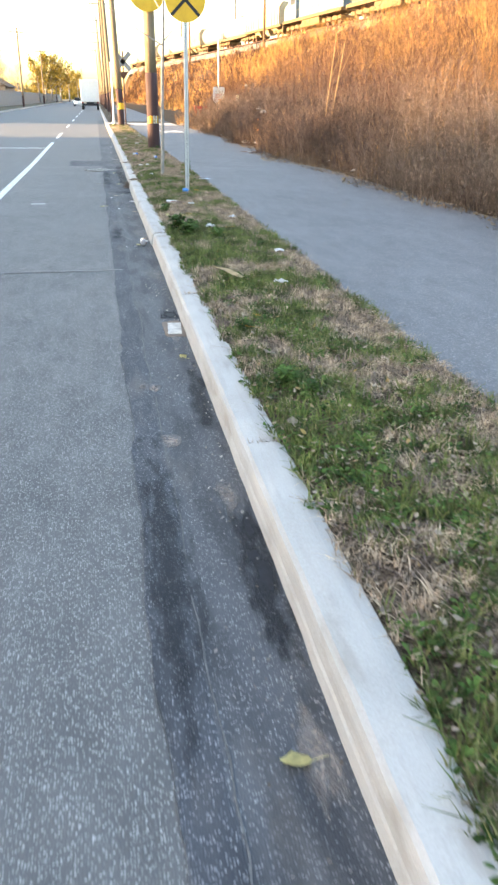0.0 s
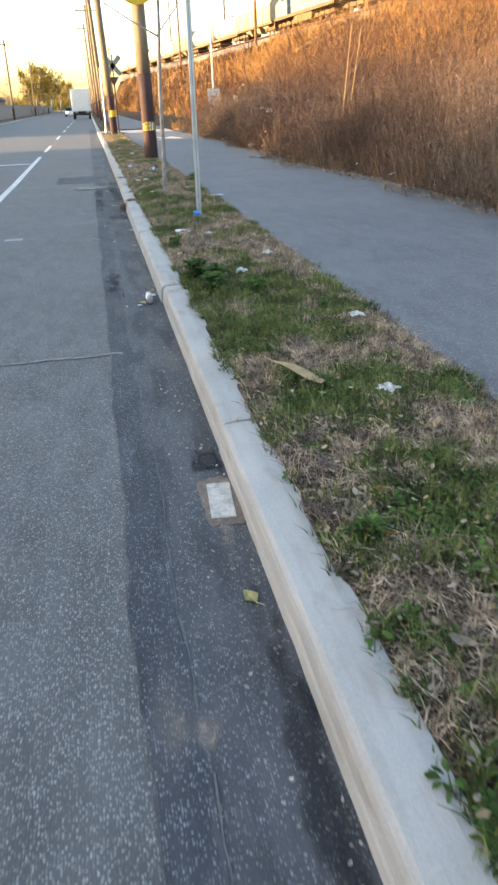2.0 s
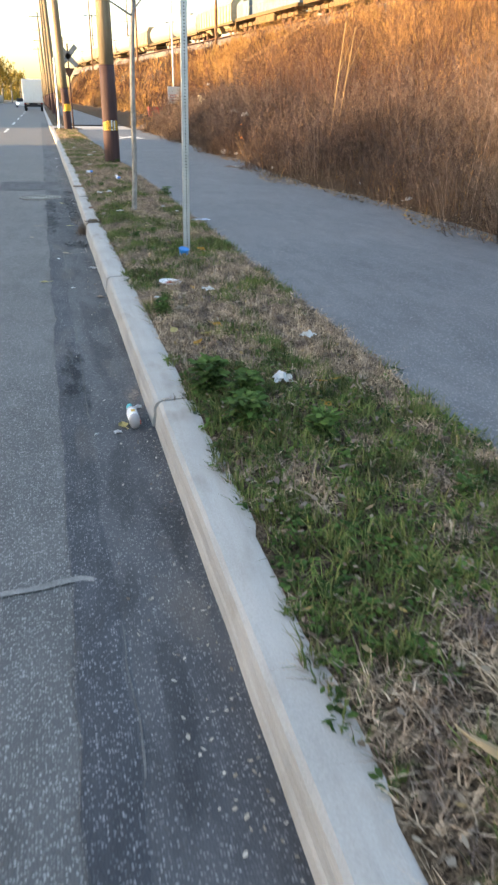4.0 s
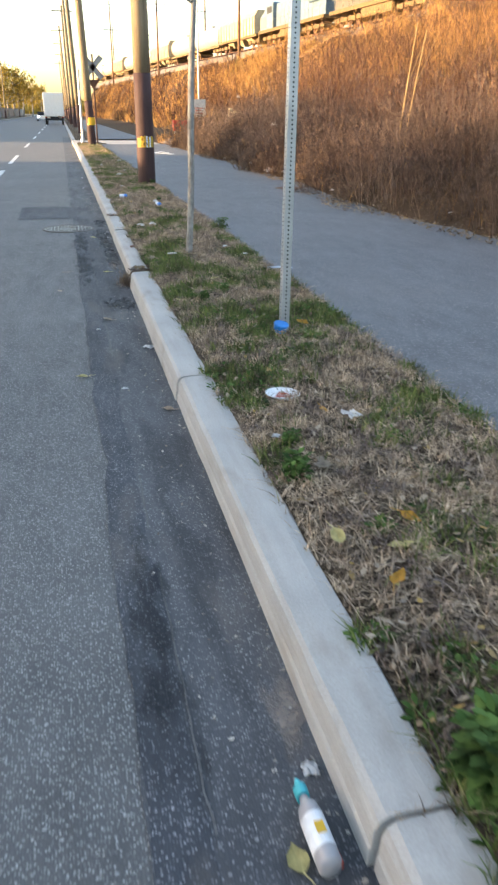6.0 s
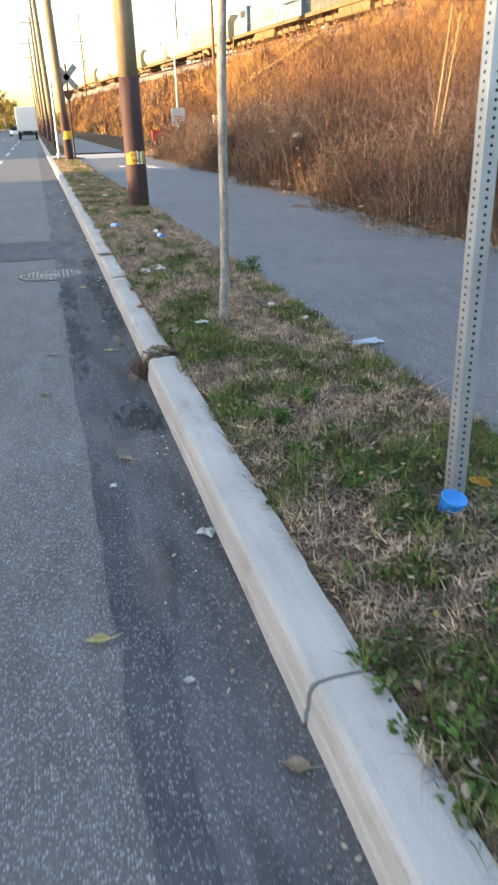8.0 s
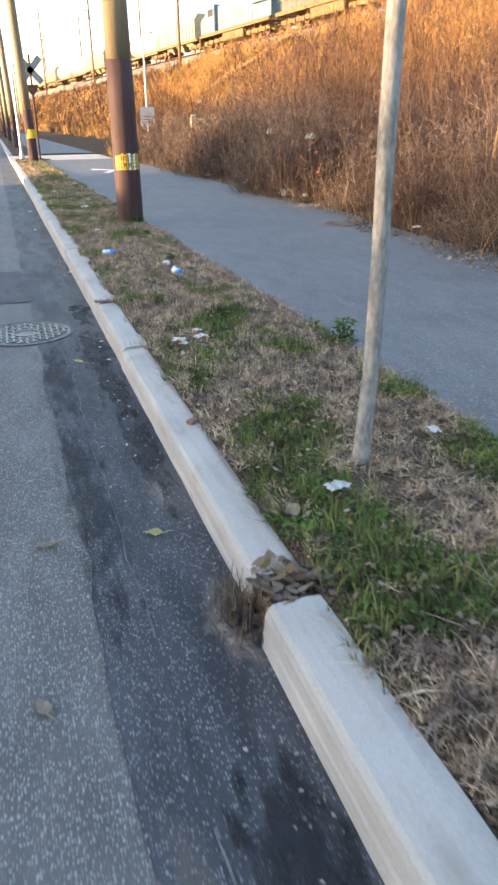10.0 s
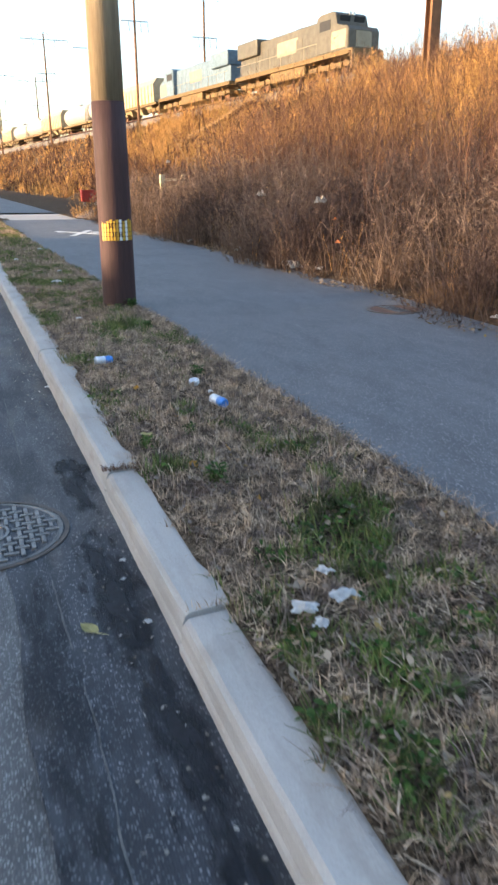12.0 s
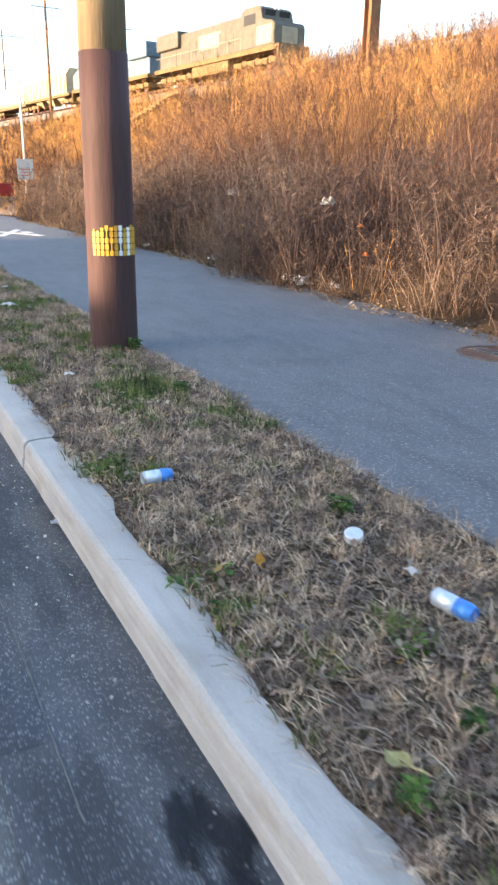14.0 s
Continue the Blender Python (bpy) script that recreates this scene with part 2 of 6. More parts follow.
M["husk"] = plain("dry_husk", (0.52, 0.4, 0.24), 0.8, vary=0.2, scale=20)
M["print"] = plain("red_print", (0.45, 0.08, 0.05), 0.6, vary=0.2)
M["card"] = plain("brown_card", (0.36, 0.26, 0.15), 0.85, vary=0.2, scale=30)
M["leaf_yellow"] = plain("yellow_leaf", (0.55, 0.48, 0.22), 0.7, vary=0.3, scale=40, fine=200)
M["leaf_tan"] = plain("tan_leaf", (0.36, 0.29, 0.22), 0.8, vary=0.3, scale=40, fine=200)
M["leaf_brown"] = plain("brown_leaf", (0.2, 0.14, 0.1), 0.85, vary=0.35, scale=40, fine=200)
M["leaf_orange"] = plain("orange_leaf", (0.5, 0.26, 0.04), 0.75, vary=0.3, scale=40, fine=200)
M["step_timber"] = plain("weathered_step_timber", (0.2, 0.125, 0.06), 0.85, vary=0.3)
M["orange"] = plain("orange_leaf_bits", (0.42, 0.15, 0.05), 0.5, vary=0.15)

M["worn_white"] = plain("flaking_white", (0.48, 0.46, 0.42), 0.8, vary=0.45, scale=22, fine=80)
M["sand"] = earth("sandy_dirt", (0.12, 0.095, 0.078), (0.19, 0.15, 0.122), (0.28, 0.22, 0.178))


def soaked(name, c, rough, top):
    """A stain with ragged see-through edges on a unit disc."""
    m, nt, b = shader(name, rough)
    co = nt.nodes.new("ShaderNodeTexCoord").outputs["Object"]
    far = nt.nodes.new("ShaderNodeVectorMath")
    far.operation = "LENGTH"
    nt.links.new(co, far.inputs[0])
    n = spot(nt, scale=13, detail=9, stretch=(1.5, 0.4, 1))
    f = spot(nt, scale=60, detail=3)
    s = nt.nodes.new("ShaderNodeMath")
    s.operation = "MULTIPLY_ADD"
    nt.links.new(n.outputs[0], s.inputs[0])
    s.inputs[1].default_value = -2.2
    nt.links.new(far.outputs["Value"], s.inputs[2])
    s.use_clamp = False
    lift = nt.nodes.new("ShaderNodeMath")
    lift.inputs[1].default_value = 1.05
    nt.links.new(s.outputs[0], lift.inputs[0])
    nt.links.new(ramp(nt, lift.outputs[0], (0.15, (top, top, top)), (0.4, (top * 0.6, top * 0.6, top * 0.6)), (0.68, (0, 0, 0))), b.inputs["Alpha"])
    nt.links.new(ramp(nt, f.outputs[0], (0.3, tuple(x * 0.5 for x in c)), (0.75, tuple(x * 1.6 for x in c))), b.inputs["Base Color"])
    return m


M["tar"] = soaked("tar_stain", (0.014, 0.015, 0.019), 0.65, 0.92)
M["tar_soft"] = soaked("worn_tar_stain", (0.02, 0.022, 0.027), 0.7, 0.5)
M["dirt"] = soaked("sandy_stain", (0.27, 0.225, 0.195), 0.95, 0.6)
M["signback"] = plain("sign_back", (0.25, 0.25, 0.25), 0.6, 0.3, vary=0.2)
M["iron_dark"] = plain("cast_iron_ground", (0.13, 0.125, 0.12), 0.36, 0.4, vary=0.4, scale=14, fine=90)
M["reed"] = plain("golden_reed", (0.32, 0.21, 0.095), 0.85, vary=0.25, scale=8)
M["leaf_russet"] = plain("clump_brown", (0.22, 0.12, 0.095), 0.9, vary=0.3, scale=30)
M["slate"] = plain("blue_grey_rubble", (0.065, 0.068, 0.075), 0.8, vary=0.5, scale=3, fine=14, bump=0.6)
M["lamp"], _nt, _b = shader("headlamp", 0.3)
_b.inputs["Emission Color"].default_value, _b.inputs["Emission Strength"].default_value = (1, 0.95, 0.8, 1), 2.0


# ---- building blocks ----
def part(name, bm, material, parent=None, label="", smooth=False):
    """One bmesh as one mesh object under a thing or a part."""
    me = bpy.data.meshes.new(name)
    bm.normal_update()
    bm.to_mesh(me)
    bm.free()
    if smooth:
        for p in me.polygons:
            p.use_smooth = True
    me.materials.append(material)
    ob = new(name, me)
    ob.parent = parent
    if label:
        ob["label"] = label
    return ob


def empty(name, m=None, **tags):
    ob = new(name)
    ob.empty_display_size = 0.1
    if m is not None:
        ob.matrix_world = m
    return tagged(ob, **tags)


def box(bm, x0, x1, y0, y1, z0, z1, bevel=0.0, m=None):
    b = bmesh.new()
    bmesh.ops.create_cube(b, size=1.0)
    for v in b.verts:
        v.co = Vector((x0 if v.co.x < 0 else x1, y0 if v.co.y < 0 else y1, z0 if v.co.z < 0 else z1))
    if bevel:
        bmesh.ops.bevel(b, geom=b.edges[:], offset=bevel, segments=2, affect="EDGES", profile=0.6)
    join(bm, b, m)
    return bm


def join(bm, b, m=None):
    if m is not None:
        bmesh.ops.transform(b, matrix=m, verts=b.verts[:])
    me = bpy.data.meshes.new("tmp")
    b.to_mesh(me)
    b.free()
    bm.from_mesh(me)
    bpy.data.meshes.remove(me)


def tube(bm, pts, radii, sides=10, cap=True, wob=0.0, rng=None):
    """A round bar along points, with a radius at each."""
    rings = []
    for i, (p, r) in enumerate(zip(pts, radii)):
        p = Vector(p)
        d = (Vector(pts[min(i + 1, len(pts) - 1)]) - Vector(pts[max(i - 1, 0)])).normalized()
        a = d.orthogonal().normalized() if abs(d.z) < 0.9 else Vector((1, 0, 0))
        a = (a - d * a.dot(d)).normalized()
        b = d.cross(a)
        ring = []
        for k in range(sides):
            t = 2 * math.pi * k / sides
            q = r * (1 + (rng.uniform(-wob, wob) if rng else 0))
            ring.append(bm.verts.new(p + a * (q * math.cos(t)) + b * (q * math.sin(t))))
        rings.append(ring)
    for r0, r1 in zip(rings, rings[1:]):
        for k in range(sides):
            bm.faces.new((r0[k], r0[(k + 1) % sides], r1[(k + 1) % sides], r1[k]))
    if cap:
        bm.faces.new(rings[0][::-1])
        bm.faces.new(rings[-1])
    return bm


def lathe(bm, prof, sides=24, m=None, caps=True):
    """Turn (radius, height) pairs about z."""
    b = bmesh.new()
    rings = [[b.verts.new((r * math.cos(2 * math.pi * k / sides), r * math.sin(2 * math.pi * k / sides), z)) for k in range(sides)] for r, z in prof]
    for r0, r1 in zip(rings, rings[1:]):
        for k in range(sides):
            b.faces.new((r0[k], r0[(k + 1) % sides], r1[(k + 1) % sides], r1[k]))
    if caps:
        b.faces.new(rings[0][::-1])
        b.faces.new(rings[-1])
    join(bm, b, m)
    return bm


def fast(name, verts, quads, material, kind="", label="", category="", parent=None):
    """A mesh of many quads out of arrays."""
    me = bpy.data.meshes.new(name)
    me.vertices.add(len(verts))
    me.vertices.foreach_set("co", np.asarray(verts, dtype=np.float32).ravel())
    me.loops.add(quads.size)
    me.loops.foreach_set("vertex_index", quads.astype(np.int32).ravel())
    me.polygons.add(len(quads))
    me.polygons.foreach_set("loop_start", np.arange(0, quads.size, quads.shape[1], dtype=np.int32))
    me.update(calc_edges=True)
    me.materials.append(material)
    ob = new(name, me)
    ob.parent = parent
    return tagged(ob, label, category, "", kind)


def sheet(name, xs, ys, height, material, **tags):
    """A surface over a grid of the plan."""
    X, Y = np.meshgrid(np.asarray(xs, float), np.asarray(ys, float))
    if X.ndim == 2 and callable(height):
        Z = height(X, Y)
    v = np.stack([X.ravel(), Y.ravel(), Z.ravel()], 1)
    n, k = X.shape
    i = (np.arange(n - 1)[:, None] * k + np.arange(k - 1)[None]).ravel()
    ob = fast(name, v, np.stack([i, i + 1, i + k + 1, i + k], 1), material, **tags)
    for p in ob.data.polygons:
        p.use_smooth = True
    return ob


def ribbons(P, H, W, lean, rng, bend=0.5, levels=4, turn=None):
    """Tapering upright ribbons from base points P: verts and quads."""
    n = len(P)
    a = rng.uniform(0, 2 * np.pi, n) if turn is None else turn
    d = np.stack([np.cos(a), np.sin(a), np.zeros(n)], 1)
    f = rng.uniform(0, np.pi, n)
    side = np.stack([np.cos(f), np.sin(f), np.zeros(n)], 1)
    V = np.zeros((n, levels, 2, 3))
    for k in range(levels):
        s = k / (levels - 1)
        c = P + d * (lean * H * (s * (1 - bend) + bend * s * s))[:, None]
        c[:, 2] += H * s * (1 - 0.25 * np.minimum(lean, 1.5) * s)
        w = W * (1 - 0.8 * s)
        V[:, k, 0], V[:, k, 1] = c - side * w[:, None] / 2, c + side * w[:, None] / 2
    base = (np.arange(n) * levels * 2)[:, None]
    q = np.concatenate([base + np.array([[2 * k, 2 * k + 1, 2 * k + 3, 2 * k + 2]]) for k in range(levels - 1)], 0)
    return V.reshape(-1, 3), q, d


def shrub(P, H, W, lean, rng, twigs=6, spread=0.35, heads=0, levels=4, turn=None, rise=(0.3, 1.7)):
    """Stems with side twigs and ragged heads."""
    V, Q, d = ribbons(P, H, W, lean, rng, levels=levels, turn=turn)
    vs, qs, off = [V], [Q], len(V)
    n = len(P)
    for k in range(twigs + heads):
        head = k >= twigs
        s = rng.uniform(0.82, 1.0, n) if head else rng.uniform(0.25, 0.95, n)
        p = P + d * (lean * H * (0.5 * s + 0.5 * s * s))[:, None]
        p[:, 2] += H * s * (1 - 0.25 * np.minimum(lean, 1.5) * s)
        a = rng.uniform(0, 2 * np.pi, n)
        up = rng.uniform(rise[0], rise[1], n)
        L = H * spread * rng.uniform(0.35, 1.0, n) * (0.22 if head else 0.8)
        t = np.stack([np.cos(a), np.sin(a), up], 1)
        t /= np.linalg.norm(t, axis=1)[:, None]
        e = p + t * L[:, None]
        b = rng.uniform(0, 2 * np.pi, n)
        sd = np.stack([np.cos(b), np.sin(b), rng.uniform(-0.6, 0.6, n)], 1)
        w = W * (0.95 if head else 0.45) * rng.uniform(0.6, 1.2, n)
        v = np.stack([p - sd * w[:, None] / 2, p + sd * w[:, None] / 2, e + sd * w[:, None] * 0.3, e - sd * w[:, None] * 0.3], 1).reshape(-1, 3)
        vs.append(v)
        qs.append(off + (np.arange(n) * 4)[:, None] + np.arange(4)[None])
        off += len(v)
    return np.concatenate(vs), np.concatenate(qs)


# ---- setting ----
rng = np.random.default_rng(7)
rnd = random.Random(11)


def smooth(a, b, x):
    s = np.clip((x - a) / (b - a), 0, 1)
    return s * s * (3 - 2 * s)


def track_x(y):
    return 32.0 - 0.1 * (y - 76.0)


RAIL = 9.9


def foot_x(y):
    return 4.4 + 4.2 * smooth(42, 58, y) - 0.42 * np.exp(-((y - 19.5) / 4.5) ** 2) + 0.14 * np.sin(y * 0.9) + 0.12 * np.sin(y * 2.3)


def bank_z(x, y):
    f, c = foot_x(y), track_x(y)
    top = RAIL - 1.75
    a = np.clip((x - f) / np.maximum(c - 4.0 - f, 3.0), 0, 1)
    z = 0.12 + 0.5 * smooth(f - 0.4, f + 2.5, x) + (top - 0.62) * (0.25 * a + 0.75 * smooth(0, 1, a))
    back = smooth(c + 5, c + 22, x)
    end = 1 - smooth(300, 360, y)
    return (z * (1 - back) + 0.1 * back) * end + 0.05 * (1 - end) + 0.12 * a * (np.sin(x * 1.3 + y * 0.4) + np.sin(y * 0.9 - x * 0.5))


tagged(sheet("ground", [-2500, -600, -150, -40, -14.0, 4.0, 40, 80, 200, 600, 2500], [-900, -60, 0, 60, 200, 500, 900, 2500], lambda X, Y: X * 0 - 0.08, M["ground"]), "flat dry brown earth under the whole place", "ground", kind="structure")
tagged(sheet("embankment", np.concatenate([np.linspace(4.0, 12, 17), np.linspace(13, 40, 28), np.linspace(43, 80, 12)]), np.linspace(-40, 365, 160), bank_z, M["bank"]), "railway embankment of brown earth under dry brush", "embankment", kind="structure")
tagged(sheet("ballast_bed", [0, 0.2, 0.5, 0.8, 1.0], np.linspace(-30, 300, 60), lambda X, Y: X * 0, M["ballast"]), "grey stone ballast on top of the embankment", "track bed", kind="structure")
bed = bpy.data.objects["ballast_bed"]
for v in bed.data.vertices:
    s, y = v.co.x, v.co.y
    v.co.x = track_x(y) + (s - 0.5) * 5.4
    v.co.z = RAIL - 1.85 + (1.6 if 0.3 < s < 0.7 else 1.4 if 0.1 < s < 0.9 else 0.0)

bm = box(bmesh.new(), -10.0, -0.01, -60, 700, -0.3, 0.0)
tagged(part("road", bm, M["road"]), "worn grey asphalt road with pale stones showing", "road", kind="structure")


def strip(name, y0, y1, left, right, z, material, step=0.12, label="", category="road", parent=None):
    """A thin layer along the road, its two edges given as functions of y."""
    ys = np.arange(y0, y1 + step / 2, step)
    b = bmesh.new()
    rows = [(b.verts.new((left(y), y, z)), b.verts.new((right(y), y, z))) for y in ys]
    lows = [(b.verts.new((left(y), y, z - 0.02)), b.verts.new((right(y), y, z - 0.02))) for y in ys]
    for (a0, a1), (b0, b1), (c0, c1), (d0, d1) in zip(rows, rows[1:], lows, lows[1:]):
        b.faces.new((a0, a1, b1, b0))
        b.faces.new((c0, a0, b0, d0))
        b.faces.new((a1, c1, d1, b1))
    ob = part(name, b, material, parent)
    return tagged(ob, label, category, kind="structure") if label else ob


def wave(y, amp, seed=0.0):
    return amp * (noise.noise((y * 1.1, seed, 0)) + 0.5 * noise.noise((y * 4.3, seed, 3)) + 0.25 * noise.noise((y * 13, seed, 7)))


strip("patch_band", -8, 17.4, lambda y: -0.495 + wave(y, 0.035) + 0.012 * noise.noise((y * 6, 1, 4)), lambda y: -0.362 + wave(y, 0.02, 4) + 0.022 * noise.noise((y * 1.7, 5, 4)) + 0.01 * noise.noise((y * 11, 2, 4)), 0.0063, M["band"], 0.06, "darker band of newer asphalt along the seam", "road patch")
for name, y0, y1, mat_, label in (("gutter_strip", -8, 13.24, "gutter", "dark patched asphalt strip along the kerb"), ("newer_gutter_strip", 13.24, 18.04, "new_gutter", "blackish newer asphalt strip along the kerb"), ("far_gutter_strip", 18.04, 60, "gutter", "grey patched asphalt strip along the kerb")):
    strip(name, y0, y1, lambda y: -0.5 + wave(y, 0.035), lambda y: 0.0, 0.005, M[mat_], label=label, category="road patch")
strip("patch_square", 19.3, 20.9, lambda y: -1.3 + wave(y, 0.03, 9), lambda y: -0.35 + wave(y, 0.03, 12), 0.0068, M["band"], 0.08, "dark square patch of newer asphalt", "road patch")
for y0, y1 in ((0.2, 1.5), (1.7, 2.3), (2.5, 3.4), (3.6, 5.6), (6.0, 6.6), (8.3, 9.4), (9.7, 10.2), (12.0, 13.6), (14.3, 15.9), (16.2, 17.0), (17.2, 17.7), (19.0, 20.4)):
    strip("road_seam", y0, y1, lambda y: -0.35 + wave(y, 0.02, 4) - 0.0015 * (1 + 1.8 * noise.noise((y * 9, 3, 1))), lambda y: -0.348 + wave(y, 0.02, 4) + 0.0015 * (1 + 2 * noise.noise((y * 7, 8, 1))), 0.0075, M["seam"], 0.04, "pale ragged seam in the gutter asphalt", "road seam")
strip("lane_line", -20, 30, lambda y: -2.26 + 0.008 * (y - 20) * (y < 20), lambda y: -2.14 + 0.008 * (y - 20) * (y < 20), 0.004, M["paint"], 1.0, "faded white line along the shoulder", "road marking")
for y in (33, 45, 57, 69, 81, 93, 105):
    strip("lane_dash", y, y + 5, lambda y: -2.25, lambda y: -2.13, 0.004, M["paint"], 1.0, "faded white lane dash", "road marking")
bm = box(bmesh.new(), -8.5, -2.27, 26.5, 26.72, -0.02, 0.004)
tagged(part("cross_line", bm, M["paint"]), "faded white line across the road", "road marking", kind="structure")
bm = box(bmesh.new(), -1.66, -1.45, 12.0, 12.16, -0.02, 0.004)
tagged(part("short_mark", bm, M["worn_paint"]), "short worn white mark on the asphalt", "road marking", kind="structure")
for yy, x0, x1 in ((6.87, -2.2, -0.42), (18.9, -3.5, -1.1)):
    b = bmesh.new()
    n = 40
    rows = [(b.verts.new((x0 + (x1 - x0) * i / n, yy - 0.012 + wave(i * 0.2, 0.03, yy), 0.0065)), b.verts.new((x0 + (x1 - x0) * i / n, yy + 0.012 + wave(i * 0.2, 0.03, yy) + 0.01 * rnd.random(), 0.0065))) for i in range(n + 1)]
    for (a0, a1), (b0, b1) in zip(rows, rows[1:]):
        b.faces.new((a0, b0, b1, a1))
    tagged(part("cross_crack", b, M["crack"]), "pale sealed crack across the lane", "road seam", kind="structure")

# the far side of the road
bm = box(bmesh.new(), -10.18, -10.0, -60, 500, -0.2, 0.14, 0.02)
tagged(part("far_kerb", bm, M["concrete"]), "grey concrete kerb across the road", "kerb", kind="structure")
tagged(sheet("far_verge", [-14.5, -12, -10.18], np.linspace(-60, 500, 57), lambda X, Y: X * 0 + 0.12, M["ground"]), "dry grassy verge across the road", "verge", kind="structure")

# path, verge
tagged(sheet("verge", np.linspace(0.13, 1.5, 12), np.arange(-30, 47, 0.25), lambda X, Y: 0.143 + 0.035 * smooth(0.1, 0.5, X) - 0.05 * smooth(1.15, 1.45, X) + 0.012 * np.sin(X * 9 + Y * 3) * np.sin(Y * 2.1), M["soil"]), "strip of brown soil under patchy grass", "verge", kind="structure")


def path_in(y):
    return 1.27 + wave(y * 0.6, 0.09, 21) - 0.012 * max(0.0, y - 18)


def path_out(y):
    return 4.45 - 0.012 * max(0.0, y - 8) + wave(y * 0.5, 0.2, 33)


strip("path", -30, 44, path_in, path_out, 0.175, M["path"], 0.2, "smooth grey asphalt footpath with ragged edges", "footpath")
bm = box(bmesh.new(), -0.04, 7.5, 44.0, 51.5, -0.1, 0.1, 0.02)
tagged(part("driveway_apron", bm, M["concrete"]), "pale concrete drive crossing the footpath", "driveway", kind="structure")
strip("path_beyond", 51.5, 160, lambda y: 1.3, lambda y: 3.9, 0.16, M["path"], 2.0, "grey asphalt footpath past the drive", "footpath")
tagged(sheet("verge_beyond", [0.13, 0.7, 1.4], np.linspace(51.5, 160, 40), lambda X, Y: X * 0 + 0.15, M["soil"]), "dry grassy strip past the drive", "verge", kind="structure")

# kerb: cast lengths with joints
JOINTS = [-9.4, -6.5, -3.6, -0.65, 2.36, 5.2, 8.15, 11.09, 14.17, 17.07, 18.38, 21.3, 24.3, 27.3, 30.3, 33.3, 36.3, 39.3, 42.3, 44.0]
bm = box(bmesh.new(), 0.01, 0.12, -9.4, 44, -0.25, 0.05)
kerb = tagged(part("kerb", bm, M["joint"]), "pale concrete kerb cast in lengths with dirty joints", "kerb", kind="structure")


def kerb_stone(y0, y1, dx=0.0, dz=0.0):
    prof = [(-0.052, -0.1), (-0.046, 0.0), (-0.042, 0.05), (-0.037, 0.062), (-0.034, 0.11), (-0.028, 0.134), (-0.012, 0.147), (0.03, 0.15), (0.1, 0.152), (0.145, 0.148), (0.16, 0.13), (0.162, -0.1)]
    b = bmesh.new()
    n = max(6, int((y1 - y0) / 0.14))
    rings = []
    for i in range(n + 1):
        y = y0 + 0.006 + (y1 - y0 - 0.012) * i / n
        end = 1.0 if 0 < i < n else 0.0
        ring = []
        for k, (x, z) in enumerate(prof):
            j = noise.noise((x * 30, y * 5, 1.7)) * 0.004 + noise.noise((x * 60, y * 19, 4.7)) * 0.002
            chip = -0.012 * max(0, noise.noise((y * 7, 2.0, k * 0.2)) - 0.35) if k in (5, 6) else 0
            ring.append(b.verts.new((x + dx + j + (0.004 if not end and k in (5, 6, 7) else 0), y, z + dz + (j * 0.5 + chip - (0 if end else 0.004)) * (k > 2))))
        rings.append(ring)
    for r0, r1 in zip(rings, rings[1:]):
        for k in range(len(prof) - 1):
            b.faces.new((r0[k], r1[k], r1[k + 1], r0[k + 1]))
    b.faces.new(rings[0])
    b.faces.new(rings[-1][::-1])
    ob = part("kerb_stone", b, M["kerb"], kerb, smooth=False)
    return ob


for i, (a, b) in enumerate(zip(JOINTS, JOINTS[1:])):
    drop = {8.15: (-0.009, 0.0), 11.09: (-0.016, 0.002), 14.17: (0.008, -0.022), 17.07: (0.0, -0.008)}.get(a, (rnd.uniform(-0.004, 0.004), rnd.uniform(-0.004, 0.004)))
    kerb_stone(a + (0.16 if a == 14.17 else 0), b, drop[0] + (0.022 if a > 17 else 0.006), drop[1])
bm = box(bmesh.new(), -0.05, 0.15, 51.5, 165, -0.2, 0.15, 0.02)
tagged(part("kerb_beyond", bm, M["kerb"]), "pale concrete kerb past the drive", "kerb", kind="structure")

# across the road: unseen blocks added for shade, a side street between, a wall
def plain_block(name, x0, x1, y0, y1, h, label, category):
    e = empty(name, label=label, category=category)
    part("wall", box(bmesh.new(), x0, x1, y0, y1, -0.08, h), M["wall"], e)
    part("roof", box(bmesh.new(), x0 - 0.25, x1 + 0.25, y0 - 0.2, y1 + 0.2, h, h + 0.18, 0.03), M["roof"], e)


for y0, y1, h in ((-60, -22, 4.2), (-21.6, -4, 3.7), (-3.6, 14, 3.3), (14.4, 35.0, 2.4), (53.0, 78, 2.9), (78.4, 112, 2.9)):
    plain_block("shade_block", -22, -16, y0, y1, h, "long low grey block with a flat brown roof, added out of view for shade", "building")
b = box(bmesh.new(), -14.2, -13.9, 112, 330, -0.08, 2.2)
box(b, -14.25, -13.85, 112, 330, 2.2, 2.3, 0.02)
tagged(part("wall_far", b, M["wall"]), "long grey concrete boundary wall", "wall", kind="structure")

